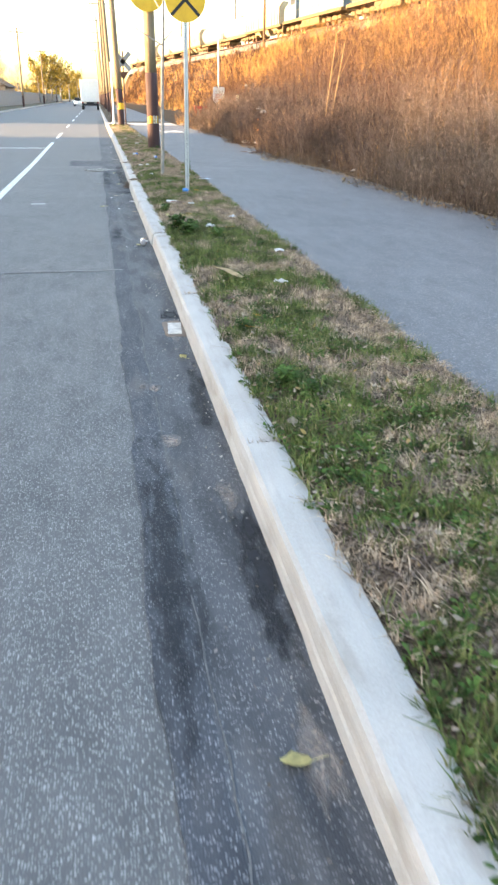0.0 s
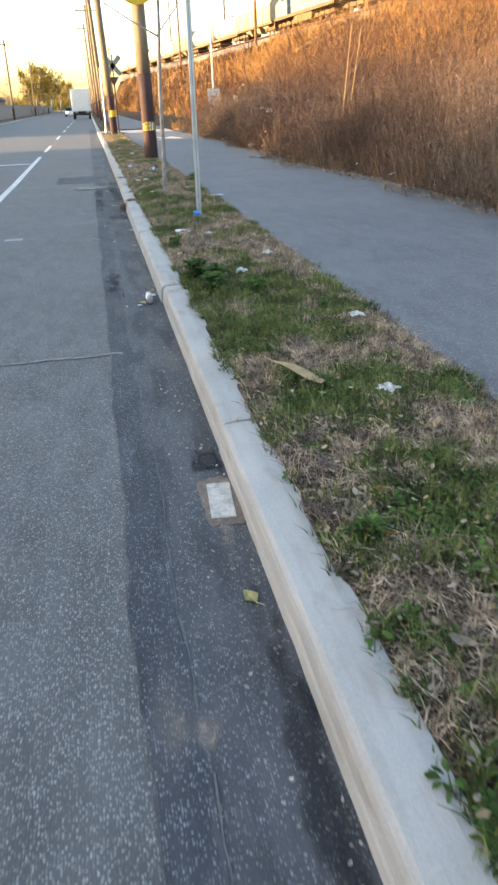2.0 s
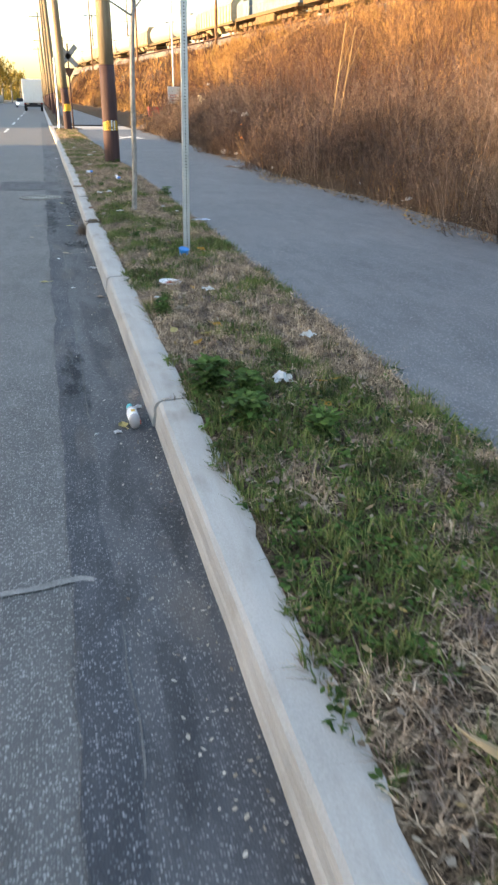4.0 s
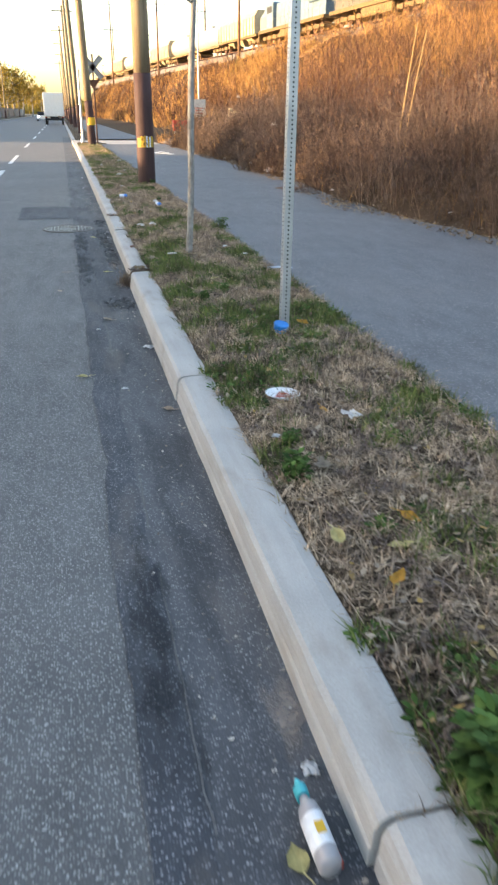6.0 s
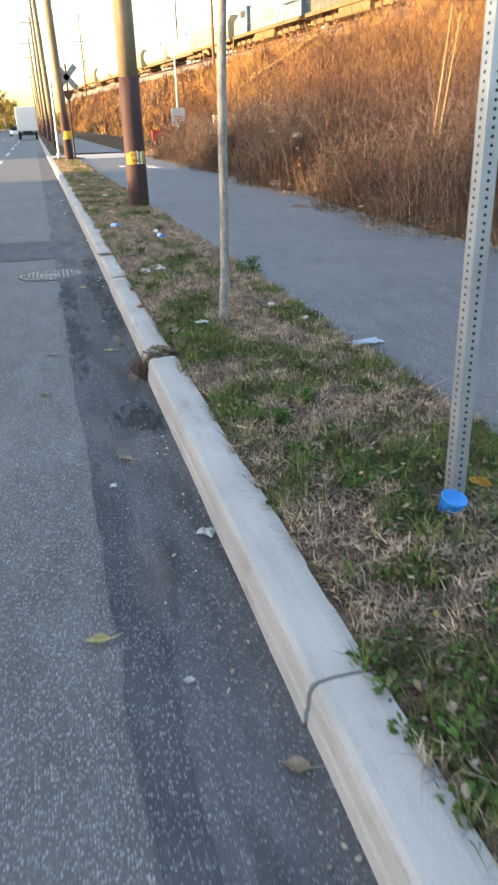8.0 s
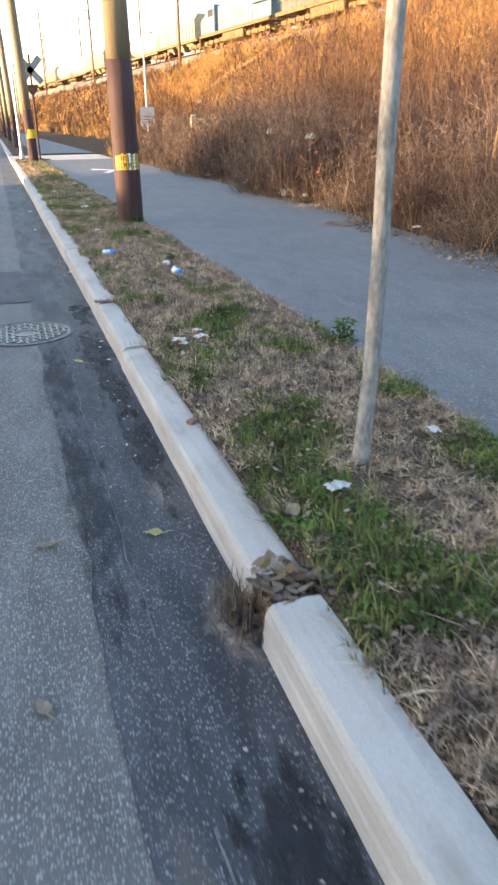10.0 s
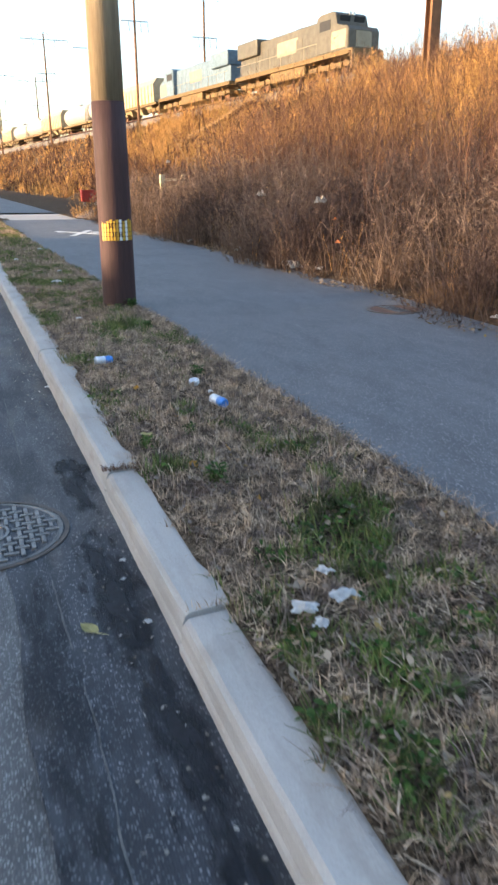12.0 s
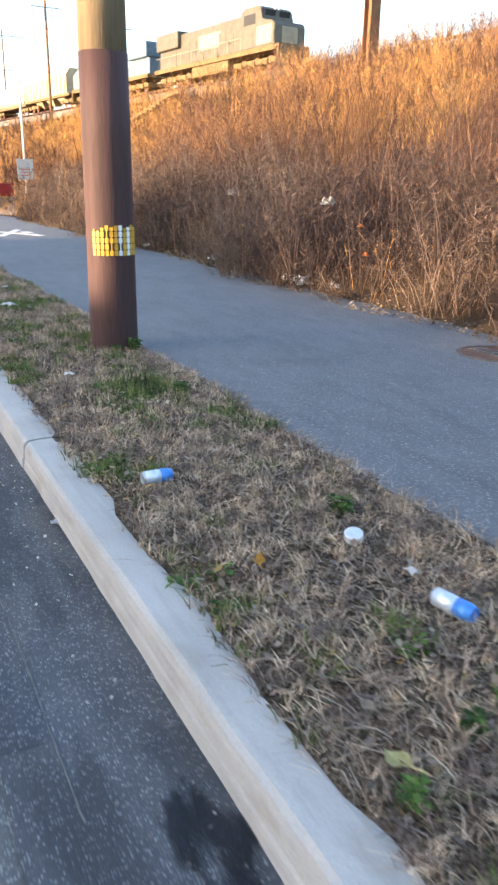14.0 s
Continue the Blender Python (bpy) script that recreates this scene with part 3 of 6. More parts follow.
# hedge added to cast ragged shade; its dip lets sun reach the pole
hy = np.concatenate([rng.uniform(-25, 34.8, 3800), rng.uniform(53.2, 112, 2500)])
P = np.stack([rng.uniform(-15.6, -13.2, len(hy)), hy, np.full(len(hy), 0.0)], 1)
base_h = 3.85 - 0.45 * smooth(18.0, 22.0, hy) - 1.1 * smooth(22.0, 23.0, hy) * (1 - smooth(27.0, 28.0, hy)) - 0.2 * smooth(50, 52, hy)
hh = (base_h + np.array([0.9 * noise.noise((0.0, t * 0.22, 3.0)) + 0.8 * noise.noise((0.0, t * 0.9, 8.0)) for t in hy])) * rng.uniform(0.75, 1.12, len(hy))
v, q = shrub(P, hh, np.full(len(hy), 0.09), np.abs(rng.normal(0, 0.15, len(hy))), rng, twigs=9, spread=0.25, heads=2)
fast("hedge", v, q, M["twig"], "stuff", "tall ragged half-bare hedge added across the road to cast dappled shade", "hedge")

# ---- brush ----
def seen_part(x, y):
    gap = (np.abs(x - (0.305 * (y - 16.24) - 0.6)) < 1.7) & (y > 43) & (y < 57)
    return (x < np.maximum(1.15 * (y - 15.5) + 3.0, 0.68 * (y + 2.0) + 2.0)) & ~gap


def field(n, x0, x1, y0, y1, edge=0.0, kind=0):
    """Points over the slope; kind 1 and -1 take opposite stands and leave the steps free."""
    y = y0 + (y1 - y0) * rng.random(n * 3) ** 1.25
    a = rng.random(n * 3)
    f, c = foot_x(y), track_x(y)
    x = f + (x0 + (x1 - x0) * a) * (c - 4 - f)
    clump = np.array([noise.noise((px * 0.35, py * 0.35, edge)) for px, py in zip(x, y)])
    if kind:
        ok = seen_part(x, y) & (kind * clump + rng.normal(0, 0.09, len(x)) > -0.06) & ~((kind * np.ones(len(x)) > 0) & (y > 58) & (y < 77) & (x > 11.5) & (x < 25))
    else:
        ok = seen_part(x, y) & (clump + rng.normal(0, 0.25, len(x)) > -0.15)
    x, y = x[ok][:n], y[ok][:n]
    return np.stack([x, y, bank_z(x, y) - 0.03], 1)


def tall(P, lo, hi, far=0.0):
    big = np.array([noise.noise((p[0] * 0.22, p[1] * 0.22, 5.0)) for p in P])
    return np.clip(rng.uniform(lo, hi, len(P)) * (1 + 0.45 * big), lo * 0.6, hi * 1.4)


def brush(name, P, H, W, lean, material, label, **kw):
    v, q = shrub(P, H, W, np.abs(rng.normal(0, lean, len(P))), rng, **kw)
    fast(name, v, q, material, "stuff", label, "brush")


def edge_field(n, d0, d1, y0, y1):
    y = y0 + (y1 - y0) * rng.random(n) ** 1.35
    x = foot_x(y) + d0 + (d1 - d0) * rng.random(n)
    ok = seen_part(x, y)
    x, y = x[ok], y[ok]
    return np.stack([x, y, bank_z(x, y) - 0.03], 1)



def bushes(C, per, radius, lo, hi, W, spread_lean):
    """Stems fanning out of each bush centre: base points, heights, widths, leans and directions."""
    n = len(C)
    size = rng.uniform(0.4, 1.4, n)
    k = rng.poisson(per, n)
    who = np.repeat(np.arange(n), k)
    a = rng.uniform(0, 2 * np.pi, len(who))
    r = np.sqrt(rng.random(len(who)))
    R = radius * size[who] * r
    x, y = C[who, 0] + R * np.cos(a) * 0.6, C[who, 1] + R * np.sin(a) * 0.6
    P = np.stack([x, y, bank_z(x, y) - 0.05], 1)
    H = rng.uniform(lo, hi, len(who)) * size[who] * (1.15 - 0.7 * r * r) * np.where((y > 27) & (y < 44) & (x < 0.3 * (y - 18.5)), 0.62, 1.0)
    return P, H, W * np.clip(y / 45.0, 0.4, 1.7), spread_lean * r + np.abs(rng.normal(0, 0.1, len(who))), a + rng.normal(0, 0.5, len(who))


def bush_field(name, C, per, radius, lo, hi, W, lean, material, label, **kw):
    P, H, W_, L, a = bushes(C, per, radius, lo, hi, W, lean)
    v, q = shrub(P, H, W_, L, rng, turn=a, **kw)
    fast(name, v, q, material, "stuff", label, "brush")


C = edge_field(1700, -0.22, 2.8, 6, 60)
bush_field("bramble_brush", C, 20, 0.5, 0.28, 0.95, 0.021, 0.6, M["bramble"], "tangled dark brown dead weeds beside the footpath", twigs=9, spread=0.5, heads=7, rise=(-0.2, 1.0))
C = edge_field(1250, 0.1, 4.4, 6, 60)
bush_field("grey_weeds", C, 15, 0.45, 0.5, 1.35, 0.018, 0.42, M["greyweed"], "grey-brown seeded weeds at the foot of the bank", twigs=9, spread=0.36, heads=9, rise=(0.0, 1.2))
C = edge_field(260, 0.0, 5.0, 67, 110)
bush_field("drive_weeds", C, 10, 0.7, 0.3, 0.9, 0.03, 0.5, M["straw"], "dry tan weeds past the drive", twigs=6, spread=0.4, heads=2)
C = np.stack([rng.uniform(4.3, 6.9, 26), rng.uniform(44.8, 49.2, 26), np.zeros(26)], 1)
bush_field("mound_weeds", C, 16, 0.5, 0.3, 0.8, 0.02, 0.5, M["straw"], "golden dry weeds on the sandy mound", twigs=7, spread=0.35, heads=5)
P = edge_field(500, -0.25, 3.2, 12, 60)
brush("straw_weeds", P, tall(P, 0.2, 0.8), np.full(len(P), 0.006), 0.25, M["straw"], "dry straw-coloured weeds at the foot of the bank", twigs=6, spread=0.35, heads=3)
C = field(560, 0.07, 0.74, 8, 80, 0.0, 1)
bush_field("russet_brush", C, 30, 0.95, 1.0, 2.5, 0.015, 0.45, M["russet"], "tall russet dry shrubs on the embankment", twigs=13, spread=0.3, heads=5)
C = field(900, 0.2, 0.84, 8, 100, 0.0, -1)
bush_field("golden_brush", C, 25, 0.8, 0.7, 1.9, 0.0135, 0.45, M["straw"], "golden dry weeds on the embankment", twigs=9, spread=0.3, heads=9)
P = field(6500, 0.1, 0.84, 8, 120, 0.0, -1)
brush("bank_grass", P, tall(P, 0.25, 0.7), np.clip(P[:, 1] * 0.0004, 0.006, 0.03), 0.4, M["straw"], "dry orange grass covering the embankment", twigs=4, spread=0.4, heads=2)
C = np.concatenate([field(90, 0.3, 0.85, 35, 110, 14.0), np.stack([rng.normal(22.0, 1.6, 60), rng.normal(65, 2.2, 60), np.zeros(60)], 1)])
bush_field("olive_brush", C, 24, 1.1, 0.3, 0.9, 0.03, 0.6, M["olive"], "patch of olive-green bushes on the embankment", twigs=9, spread=0.4, heads=2)
P = field(4800, 0.0, 0.84, 85, 300, 3.0)
brush("far_brush", P, tall(P, 0.5, 1.2), np.full(len(P), 0.08), 0.4, M["straw"], "distant dry orange brush on the embankment", twigs=6, spread=0.45, heads=2)
C = field(420, 0.0, 0.75, 60, 260, 6.0)
bush_field("far_russet_brush", C, 10, 1.3, 0.8, 2.0, 0.06, 0.5, M["russet"], "distant russet shrubs on the embankment", twigs=8, spread=0.4, heads=1)
y = rng.uniform(34, 73, 2600)
x = track_x(y) - rng.uniform(1.8, 7.5, len(y))
P = np.stack([x, y, np.maximum(bank_z(x, y), np.where(x > track_x(y) - 3.6, RAIL - 0.5, -1)) - 0.1], 1)
brush("crest_brush", P, rng.uniform(0.7, 1.6, len(P)), np.full(len(P), 0.022), 0.3, M["russet"], "russet brush covering the crest of the bank", twigs=9, spread=0.35, heads=1)
y = rng.uniform(38, 70, 500)
x = track_x(y) - 4.2 + rng.normal(0, 0.8, len(y))
P = np.stack([x, y, bank_z(x, y) - 0.1], 1)
brush("crest_twigs", P, rng.uniform(1.0, 2.6, len(P)), np.full(len(P), 0.03), 0.25, M["twig"], "bare twigs standing along the crest of the bank", twigs=9, spread=0.35)

# ---- grass on the verge ----
def verge_z(x):
    return 0.143 + 0.035 * smooth(0.1, 0.5, x) - 0.05 * smooth(1.15, 1.45, x)


def verge_pts(n, y0, y1, x0=0.05, x1=1.36, power=1.0):
    y = y0 + (y1 - y0) * rng.random(n) ** power
    x = x0 + (x1 - x0) * rng.random(n)
    e0 = np.array([0.135 + 0.055 * noise.noise((0.0, t * 1.7, 2.0)) + 0.04 * noise.noise((0.0, t * 6, 2.0)) + 0.02 * noise.noise((0.0, t * 17, 2.0)) for t in y])
    e1 = np.array([path_in(t) + 0.03 for t in y])
    ok = (x > e0) & (x < e1)
    return x[ok], y[ok]


# greener and barer patches of the verge: x, y, half widths, strength
PATCHES = ((0.7, 2.2, 0.5, 0.7, 0.35), (1.05, 3.9, 0.3, 0.7, -0.45), (0.45, 4.3, 0.4, 0.9, 0.38), (0.3, 8.35, 0.25, 0.3, 0.3), (0.85, 5.85, 0.25, 0.2, -0.45), (0.55, 6.9, 0.6, 0.9, 0.35), (0.35, 7.7, 0.35, 0.5, 0.4), (0.95, 8.3, 0.35, 0.6, -0.2), (0.65, 9.2, 0.5, 0.7, -0.35), (0.7, 12.2, 0.6, 0.7, 0.25), (0.45, 13.1, 0.4, 0.4, 0.3), (0.45, 14.3, 0.35, 0.6, 0.3), (0.5, 16.6, 0.4, 0.4, 0.35), (0.45, 15.4, 0.4, 0.5, 0.3), (0.7, 19.4, 0.7, 1.0, -0.4), (0.95, 21.9, 0.35, 0.6, 0.3), (0.5, 25.5, 0.7, 1.8, 0.3))


def lush(x, y):
    """Where the verge is greener."""
    return sum(k * np.exp(-((x - px) / rx) ** 2 - ((y - py) / ry) ** 2) for px, py, rx, ry, k in PATCHES)


def turf(x, y):
    return np.array([0.8 * noise.noise((a * 2.0, b * 1.6, 4.0)) + 0.7 * noise.noise((a * 6, b * 6, 1.0)) + 0.06 for a, b in zip(x, y)])


def tufts(n, y0, y1, per, radius, power=1.15):
    """Blades in small tufts: base points, the way each leans, and its tuft."""
    x, y = verge_pts(n, y0, y1, power=power)
    k = rng.poisson(per, len(x))
    who = np.repeat(np.arange(len(x)), k)
    a = rng.uniform(0, 2 * np.pi, len(who))
    r = radius * np.sqrt(rng.random(len(who)))
    return x[who] + r * np.cos(a), y[who] + r * np.sin(a), a, turf(x, y)[who] + 0.13 - 0.07 * smooth(8, 9, y[who]) - 0.16 * smooth(13, 17, y[who]) + lush(x[who], y[who]), x[who]


x, y, a, g, _ = tufts(30000, -1.2, 28, 7, 0.022, 1.1)
g = g + rng.normal(0, 0.08, len(x))
ok = g > 0.2
P = np.stack([x[ok], y[ok], verge_z(x[ok]) - 0.004], 1)
v, q, _ = ribbons(P, rng.uniform(0.025, 0.085, len(P)), rng.uniform(0.004, 0.01, len(P)), np.abs(rng.normal(0.5, 0.5, len(P))), rng, levels=3, turn=a[ok] + rng.normal(0, 0.5, ok.sum()))
fast("green_grass", v, q, M["green"], "stuff", "short green grass in patches on the verge", "grass")
ok = g <= 0.32
P = np.stack([x[ok], y[ok], verge_z(x[ok]) + 0.002], 1)
v, q, _ = ribbons(P, rng.uniform(0.02, 0.065, len(P)), rng.uniform(0.0025, 0.007, len(P)), np.abs(rng.normal(0.9, 0.9, len(P))), rng, levels=3)
fast("dry_grass", v, q, M["dry"], "stuff", "matted tan dead grass on the verge", "grass")
x, y = verge_pts(62000, -1.2, 28, power=1.1)
ok = turf(x, y) + lush(x, y) < 0.35
n = int(ok.sum())
P = np.stack([x[ok], y[ok], verge_z(x[ok]) + rng.uniform(0.004, 0.03, n)], 1)
v, q, _ = ribbons(P, np.full(n, 0.02), rng.uniform(0.0024, 0.0058, n), rng.uniform(1.2, 4.0, n), rng, levels=3, bend=0.2)
fast("fallen_straw", v, q, M["dry"], "stuff", "loose dead grass lying over the verge", "grass")


def blades_oval(P, L, W, a, up, fold=0.15):
    """Flat oval leaves: from P along the way a, rising by up."""
    n = len(P)
    d = np.stack([np.cos(a), np.sin(a), up], 1)
    d /= np.linalg.norm(d, axis=1)[:, None]
    s = np.stack([-np.sin(a), np.cos(a), rng.uniform(-0.4, 0.4, n)], 1)
    prof = ((0.0, 0.12), (0.3, 0.8), (0.65, 1.0), (1.0, 0.1))
    V = np.zeros((n, 4, 2, 3))
    for k, (t, w) in enumerate(prof):
        c = P + d * (L * t)[:, None]
        c[:, 2] -= fold * L * t * t
        V[:, k, 0], V[:, k, 1] = c - s * (W * w / 2)[:, None], c + s * (W * w / 2)[:, None]
    b = (np.arange(n) * 8)[:, None]
    return V.reshape(-1, 3), np.concatenate([b + np.array([[2 * k, 2 * k + 1, 2 * k + 3, 2 * k + 2]]) for k in range(3)], 0)


x, y, a, g, cx = tufts(6500, -1.0, 28, 11, 0.024)
ok = g > 0.26
n = int(ok.sum())
P = np.stack([x[ok], y[ok], verge_z(x[ok]) + rng.uniform(0.0, 0.03, n)], 1)
v, q = blades_oval(P, rng.uniform(0.015, 0.042, n), rng.uniform(0.009, 0.022, n), a[ok], rng.uniform(0.1, 1.1, n), 0.35)
fast("broadleaf_weeds", v, q, M["weed"], "stuff", "low broad-leaved green weeds among the grass", "weeds")
x, y = verge_pts(8500, -1.0, 30, power=1.1)
n = len(x)
P = np.stack([x, y, verge_z(x) + rng.uniform(0.012, 0.045, n)], 1)
v, q = blades_oval(P, rng.uniform(0.012, 0.038, n), rng.uniform(0.008, 0.022, n), rng.uniform(0, 6.28, n), rng.uniform(-0.25, 0.35, n), -0.2)
fast("leaf_litter", v, q, M["litter"], "stuff", "small dead leaves and scraps scattered through the grass", "dead leaves")
# crumbs of leaf and grit at the edge of the brush and in the gutter
y = rng.uniform(8, 45, 6500)
x = foot_x(y) - 0.42 + np.abs(rng.normal(0, 0.5, len(y)))
P = np.stack([x, y, np.maximum(bank_z(x, y), 0.175) + 0.01], 1)
v, q = blades_oval(P, rng.uniform(0.02, 0.06, len(y)), rng.uniform(0.015, 0.035, len(y)), rng.uniform(0, 6.28, len(y)), rng.uniform(-0.1, 0.4, len(y)), -0.2)
fast("path_edge_litter", v, q, M["litter"], "stuff", "dead leaves gathered where the path meets the brush", "dead leaves")
y = rng.uniform(-0.5, 24, 900)
x = -0.055 - np.abs(rng.normal(0, 0.12, len(y)))
P = np.stack([x, y, np.full(len(y), 0.008)], 1)
v, q = blades_oval(P, rng.uniform(0.006, 0.018, len(y)), rng.uniform(0.005, 0.014, len(y)), rng.uniform(0, 6.28, len(y)), rng.uniform(0.0, 0.3, len(y)), -0.2)
fast("gutter_grit", v, q, M["grit"], "stuff", "pale grit and crumbs along the gutter", "grit")
x, y = verge_pts(26000, 28, 44)
g = turf(x, y)
for name, ok, mat_, label in (("far_green_grass", g > 0.05, "green", "green grass further along the verge"), ("far_dry_grass", g <= 0.15, "dry", "tan dead grass further along the verge")):
    P = np.stack([x[ok], y[ok], verge_z(x[ok]) - 0.004], 1)
    v, q, _ = ribbons(P, rng.uniform(0.04, 0.09, len(P)), np.full(len(P), 0.012), np.abs(rng.normal(0, 1, len(P))), rng, levels=3)
    fast(name, v, q, M[mat_], "stuff", label, "grass")


# ---- poles and signs ----
def utility_pole(x, y, r, h, lean=(0, 0), two_tone=2.05, tag=True, arms=1):
    e = empty("utility_pole", pose(x, y, 0.13), label="tall wooden utility pole, dark creosote base and weathered top" if tag else "tall weathered wooden utility pole", category="utility pole", group="utility poles along the verge")
    c = lambda z: (lean[0] * z, lean[1] * z, z)
    rr = lambda z: r * (1 - 0.032 * z) if z < 12 else r * 0.6
    zs = [-0.12, 0.0, 0.5, 1.0, 1.5, two_tone]
    part("lower_shaft", tube(bmesh.new(), [c(z) for z in zs], [rr(z) + 0.004 for z in zs], 20), M["pole_low"], e, "dark creosoted lower shaft", smooth=True)
    zs = [two_tone - 0.01, 3, 5, 8, h]
    part("upper_shaft", tube(bmesh.new(), [c(z) for z in zs], [rr(z) for z in zs], 20), M["pole_high"], e, "weathered tan upper shaft", smooth=True)
    for k in range(arms):
        z = h - 0.6 - 1.1 * k
        part("crossarm", box(bmesh.new(), -1.2 + c(z)[0], 1.2 + c(z)[0], -0.2, -0.08, z - 0.06, z + 0.06, 0.01), M["pole_high"], e)
    return e


P1 = utility_pole(1.04, 23.12, 0.172, 12.0, (-0.004, 0.0))
rt = random.Random(3)
for k in range(11):
    a = radians(212 + k * 10.5)
    top = 0.1 + rt.uniform(-0.03, 0.01)
    b = bmesh.new()
    m = Matrix.Translation((0.176 * math.cos(a), 0.176 * math.sin(a), 0.84)) @ pose(0, 0, 0, 0, 0, math.degrees(a) + 90)
    z = -0.1
    while z < top:
        if rt.random() > 0.12:
            box(b, -0.0125, 0.0125, -0.004, 0.004, z, min(z + 0.034, top), 0, m)
        z += 0.043
    box(b, -0.004, 0.004, -0.003, 0.003, -0.1, top, 0, m)
    part("reflector_strip", b, M["white" if k in (6, 8) else "tag_yellow"], P1, "worn white strip" if k in (6, 8) else "torn yellow reflective strip")
part("round_plate", lathe(bmesh.new(), [(0.5, -0.003), (0.52, 0.0), (0.5, 0.003)], 32, pose(-0.05, -0.2, 4.05, 90, 0, 8)), M["yellow"], P1, "round yellow warning plate, blank on this side")
P2 = utility_pole(0.72, 42.85, 0.17, 12.5, (-0.03, 0.0), two_tone=1.8)
b = bmesh.new()
tube(b, [(0, 0, 0.85), (0, 0, 1.15)], [0.19, 0.185], 20)
part("reflector_band", b, M["yellow"], P2, "yellow reflective band")
for k, (x, y) in enumerate(((0.75, 64), (0.8, 86), (0.75, 108), (0.8, 131), (0.8, 155), (0.8, 182), (0.8, 212))):
    utility_pole(x, y, 0.17, 12.5, (-0.035 + 0.012 * (k % 3), 0), 1.8, False)
for x, y in ((-11.2, 78), (-11.2, 128), (-11.2, 180), (-11.2, 240)):
    utility_pole(x, y, 0.16, 10.5, (0.01, 0), 1.5, False)

# round warning sign on a perforated post
sign = empty("warning_sign", pose(0.77, 11.815, 0.15, -0.6, 0.6, 0), label="round yellow warning sign with black X on perforated post", category="road sign")
b = bmesh.new()
w = 0.026
box(b, -w - 0.002, w + 0.002, -w - 0.002, w + 0.002, -0.13, 2.95, 0.003)
part("post", b, M["galv"], sign, "galvanised square steel post")
# near-black discs paint the shade inside the holes; the post is solid
for side in (pose(0, -w - 0.0025, 0, 90), pose(w + 0.0025, 0, 0, 90, 0, 90), pose(-w - 0.0025, 0, 0, 90, 0, 90)):
    b = bmesh.new()
    for k in range(112):
        c = bmesh.new()
        bmesh.ops.create_circle(c, cap_ends=True, segments=8, radius=0.0058)
        join(b, c, pose(0, 0, 0.04 + k * 0.0254) @ side)
    tagged(part("hole_strip", b, M["hole"], sign, "row of dark discs drawn as round punched holes"), "row of dark discs drawn as round punched holes", kind="stuff")
b = bmesh.new()
lathe(b, [(0.29, -0.002), (0.292, 0.0), (0.29, 0.002)], 40, pose(0, -w - 0.006, 2.68, 90))
plate = part("plate", b, M["yellow"], sign, "round yellow plate")
b = bmesh.new()
for a in (45, -45):
    box(b, -0.29, 0.29, -0.003, 0.0, -0.022, 0.022, 0, pose(0, -w - 0.0085, 2.68, 0, a, 0))
part("black_cross", b, M["black"], plate)

# crossbuck past the drive
cb = empty("crossing_sign", pose(0.97, 43.35, 0.13), label="grey-backed railway crossing cross and triangle on a post", category="road sign")
part("post", tube(bmesh.new(), [(0, 0, -0.1), (0, 0, 3.6)], [0.035, 0.035], 12), M["pole_low"], cb)
for a in (48, -48):
    part("cross_blade", box(bmesh.new(), -0.55, 0.55, -0.012, 0.012, -0.11, 0.11, 0.004, pose(0, -0.07, 3.1, 0, a, 0)), M["signback"], cb)
b = bmesh.new()
vs = [b.verts.new(p) for p in ((-0.25, -0.07, 2.62), (0.25, -0.07, 2.62), (0, -0.07, 2.2))]
f = b.faces.new(vs)
r = bmesh.ops.extrude_face_region(b, geom=[f])
bmesh.ops.translate(b, vec=(0, 0.012, 0), verts=[g for g in r["geom"] if isinstance(g, bmesh.types.BMVert)])
part("triangle", b, M["rust"], cb, "dull red triangle")
b = bmesh.new()
tube(b, [(0, 0, -0.1), (0, 0, 3.2)], [0.06, 0.05], 12)
ps = empty("pipe_post", pose(0.42, 46.5, 0.1), label="grey steel pipe post beside the drive", category="post")
part("pipe", b, M["galv"], ps)
part("base_collar", tube(bmesh.new(), [(0, 0, -0.02), (0, 0, 0.25)], [0.11, 0.09], 12), M["galv"], ps)


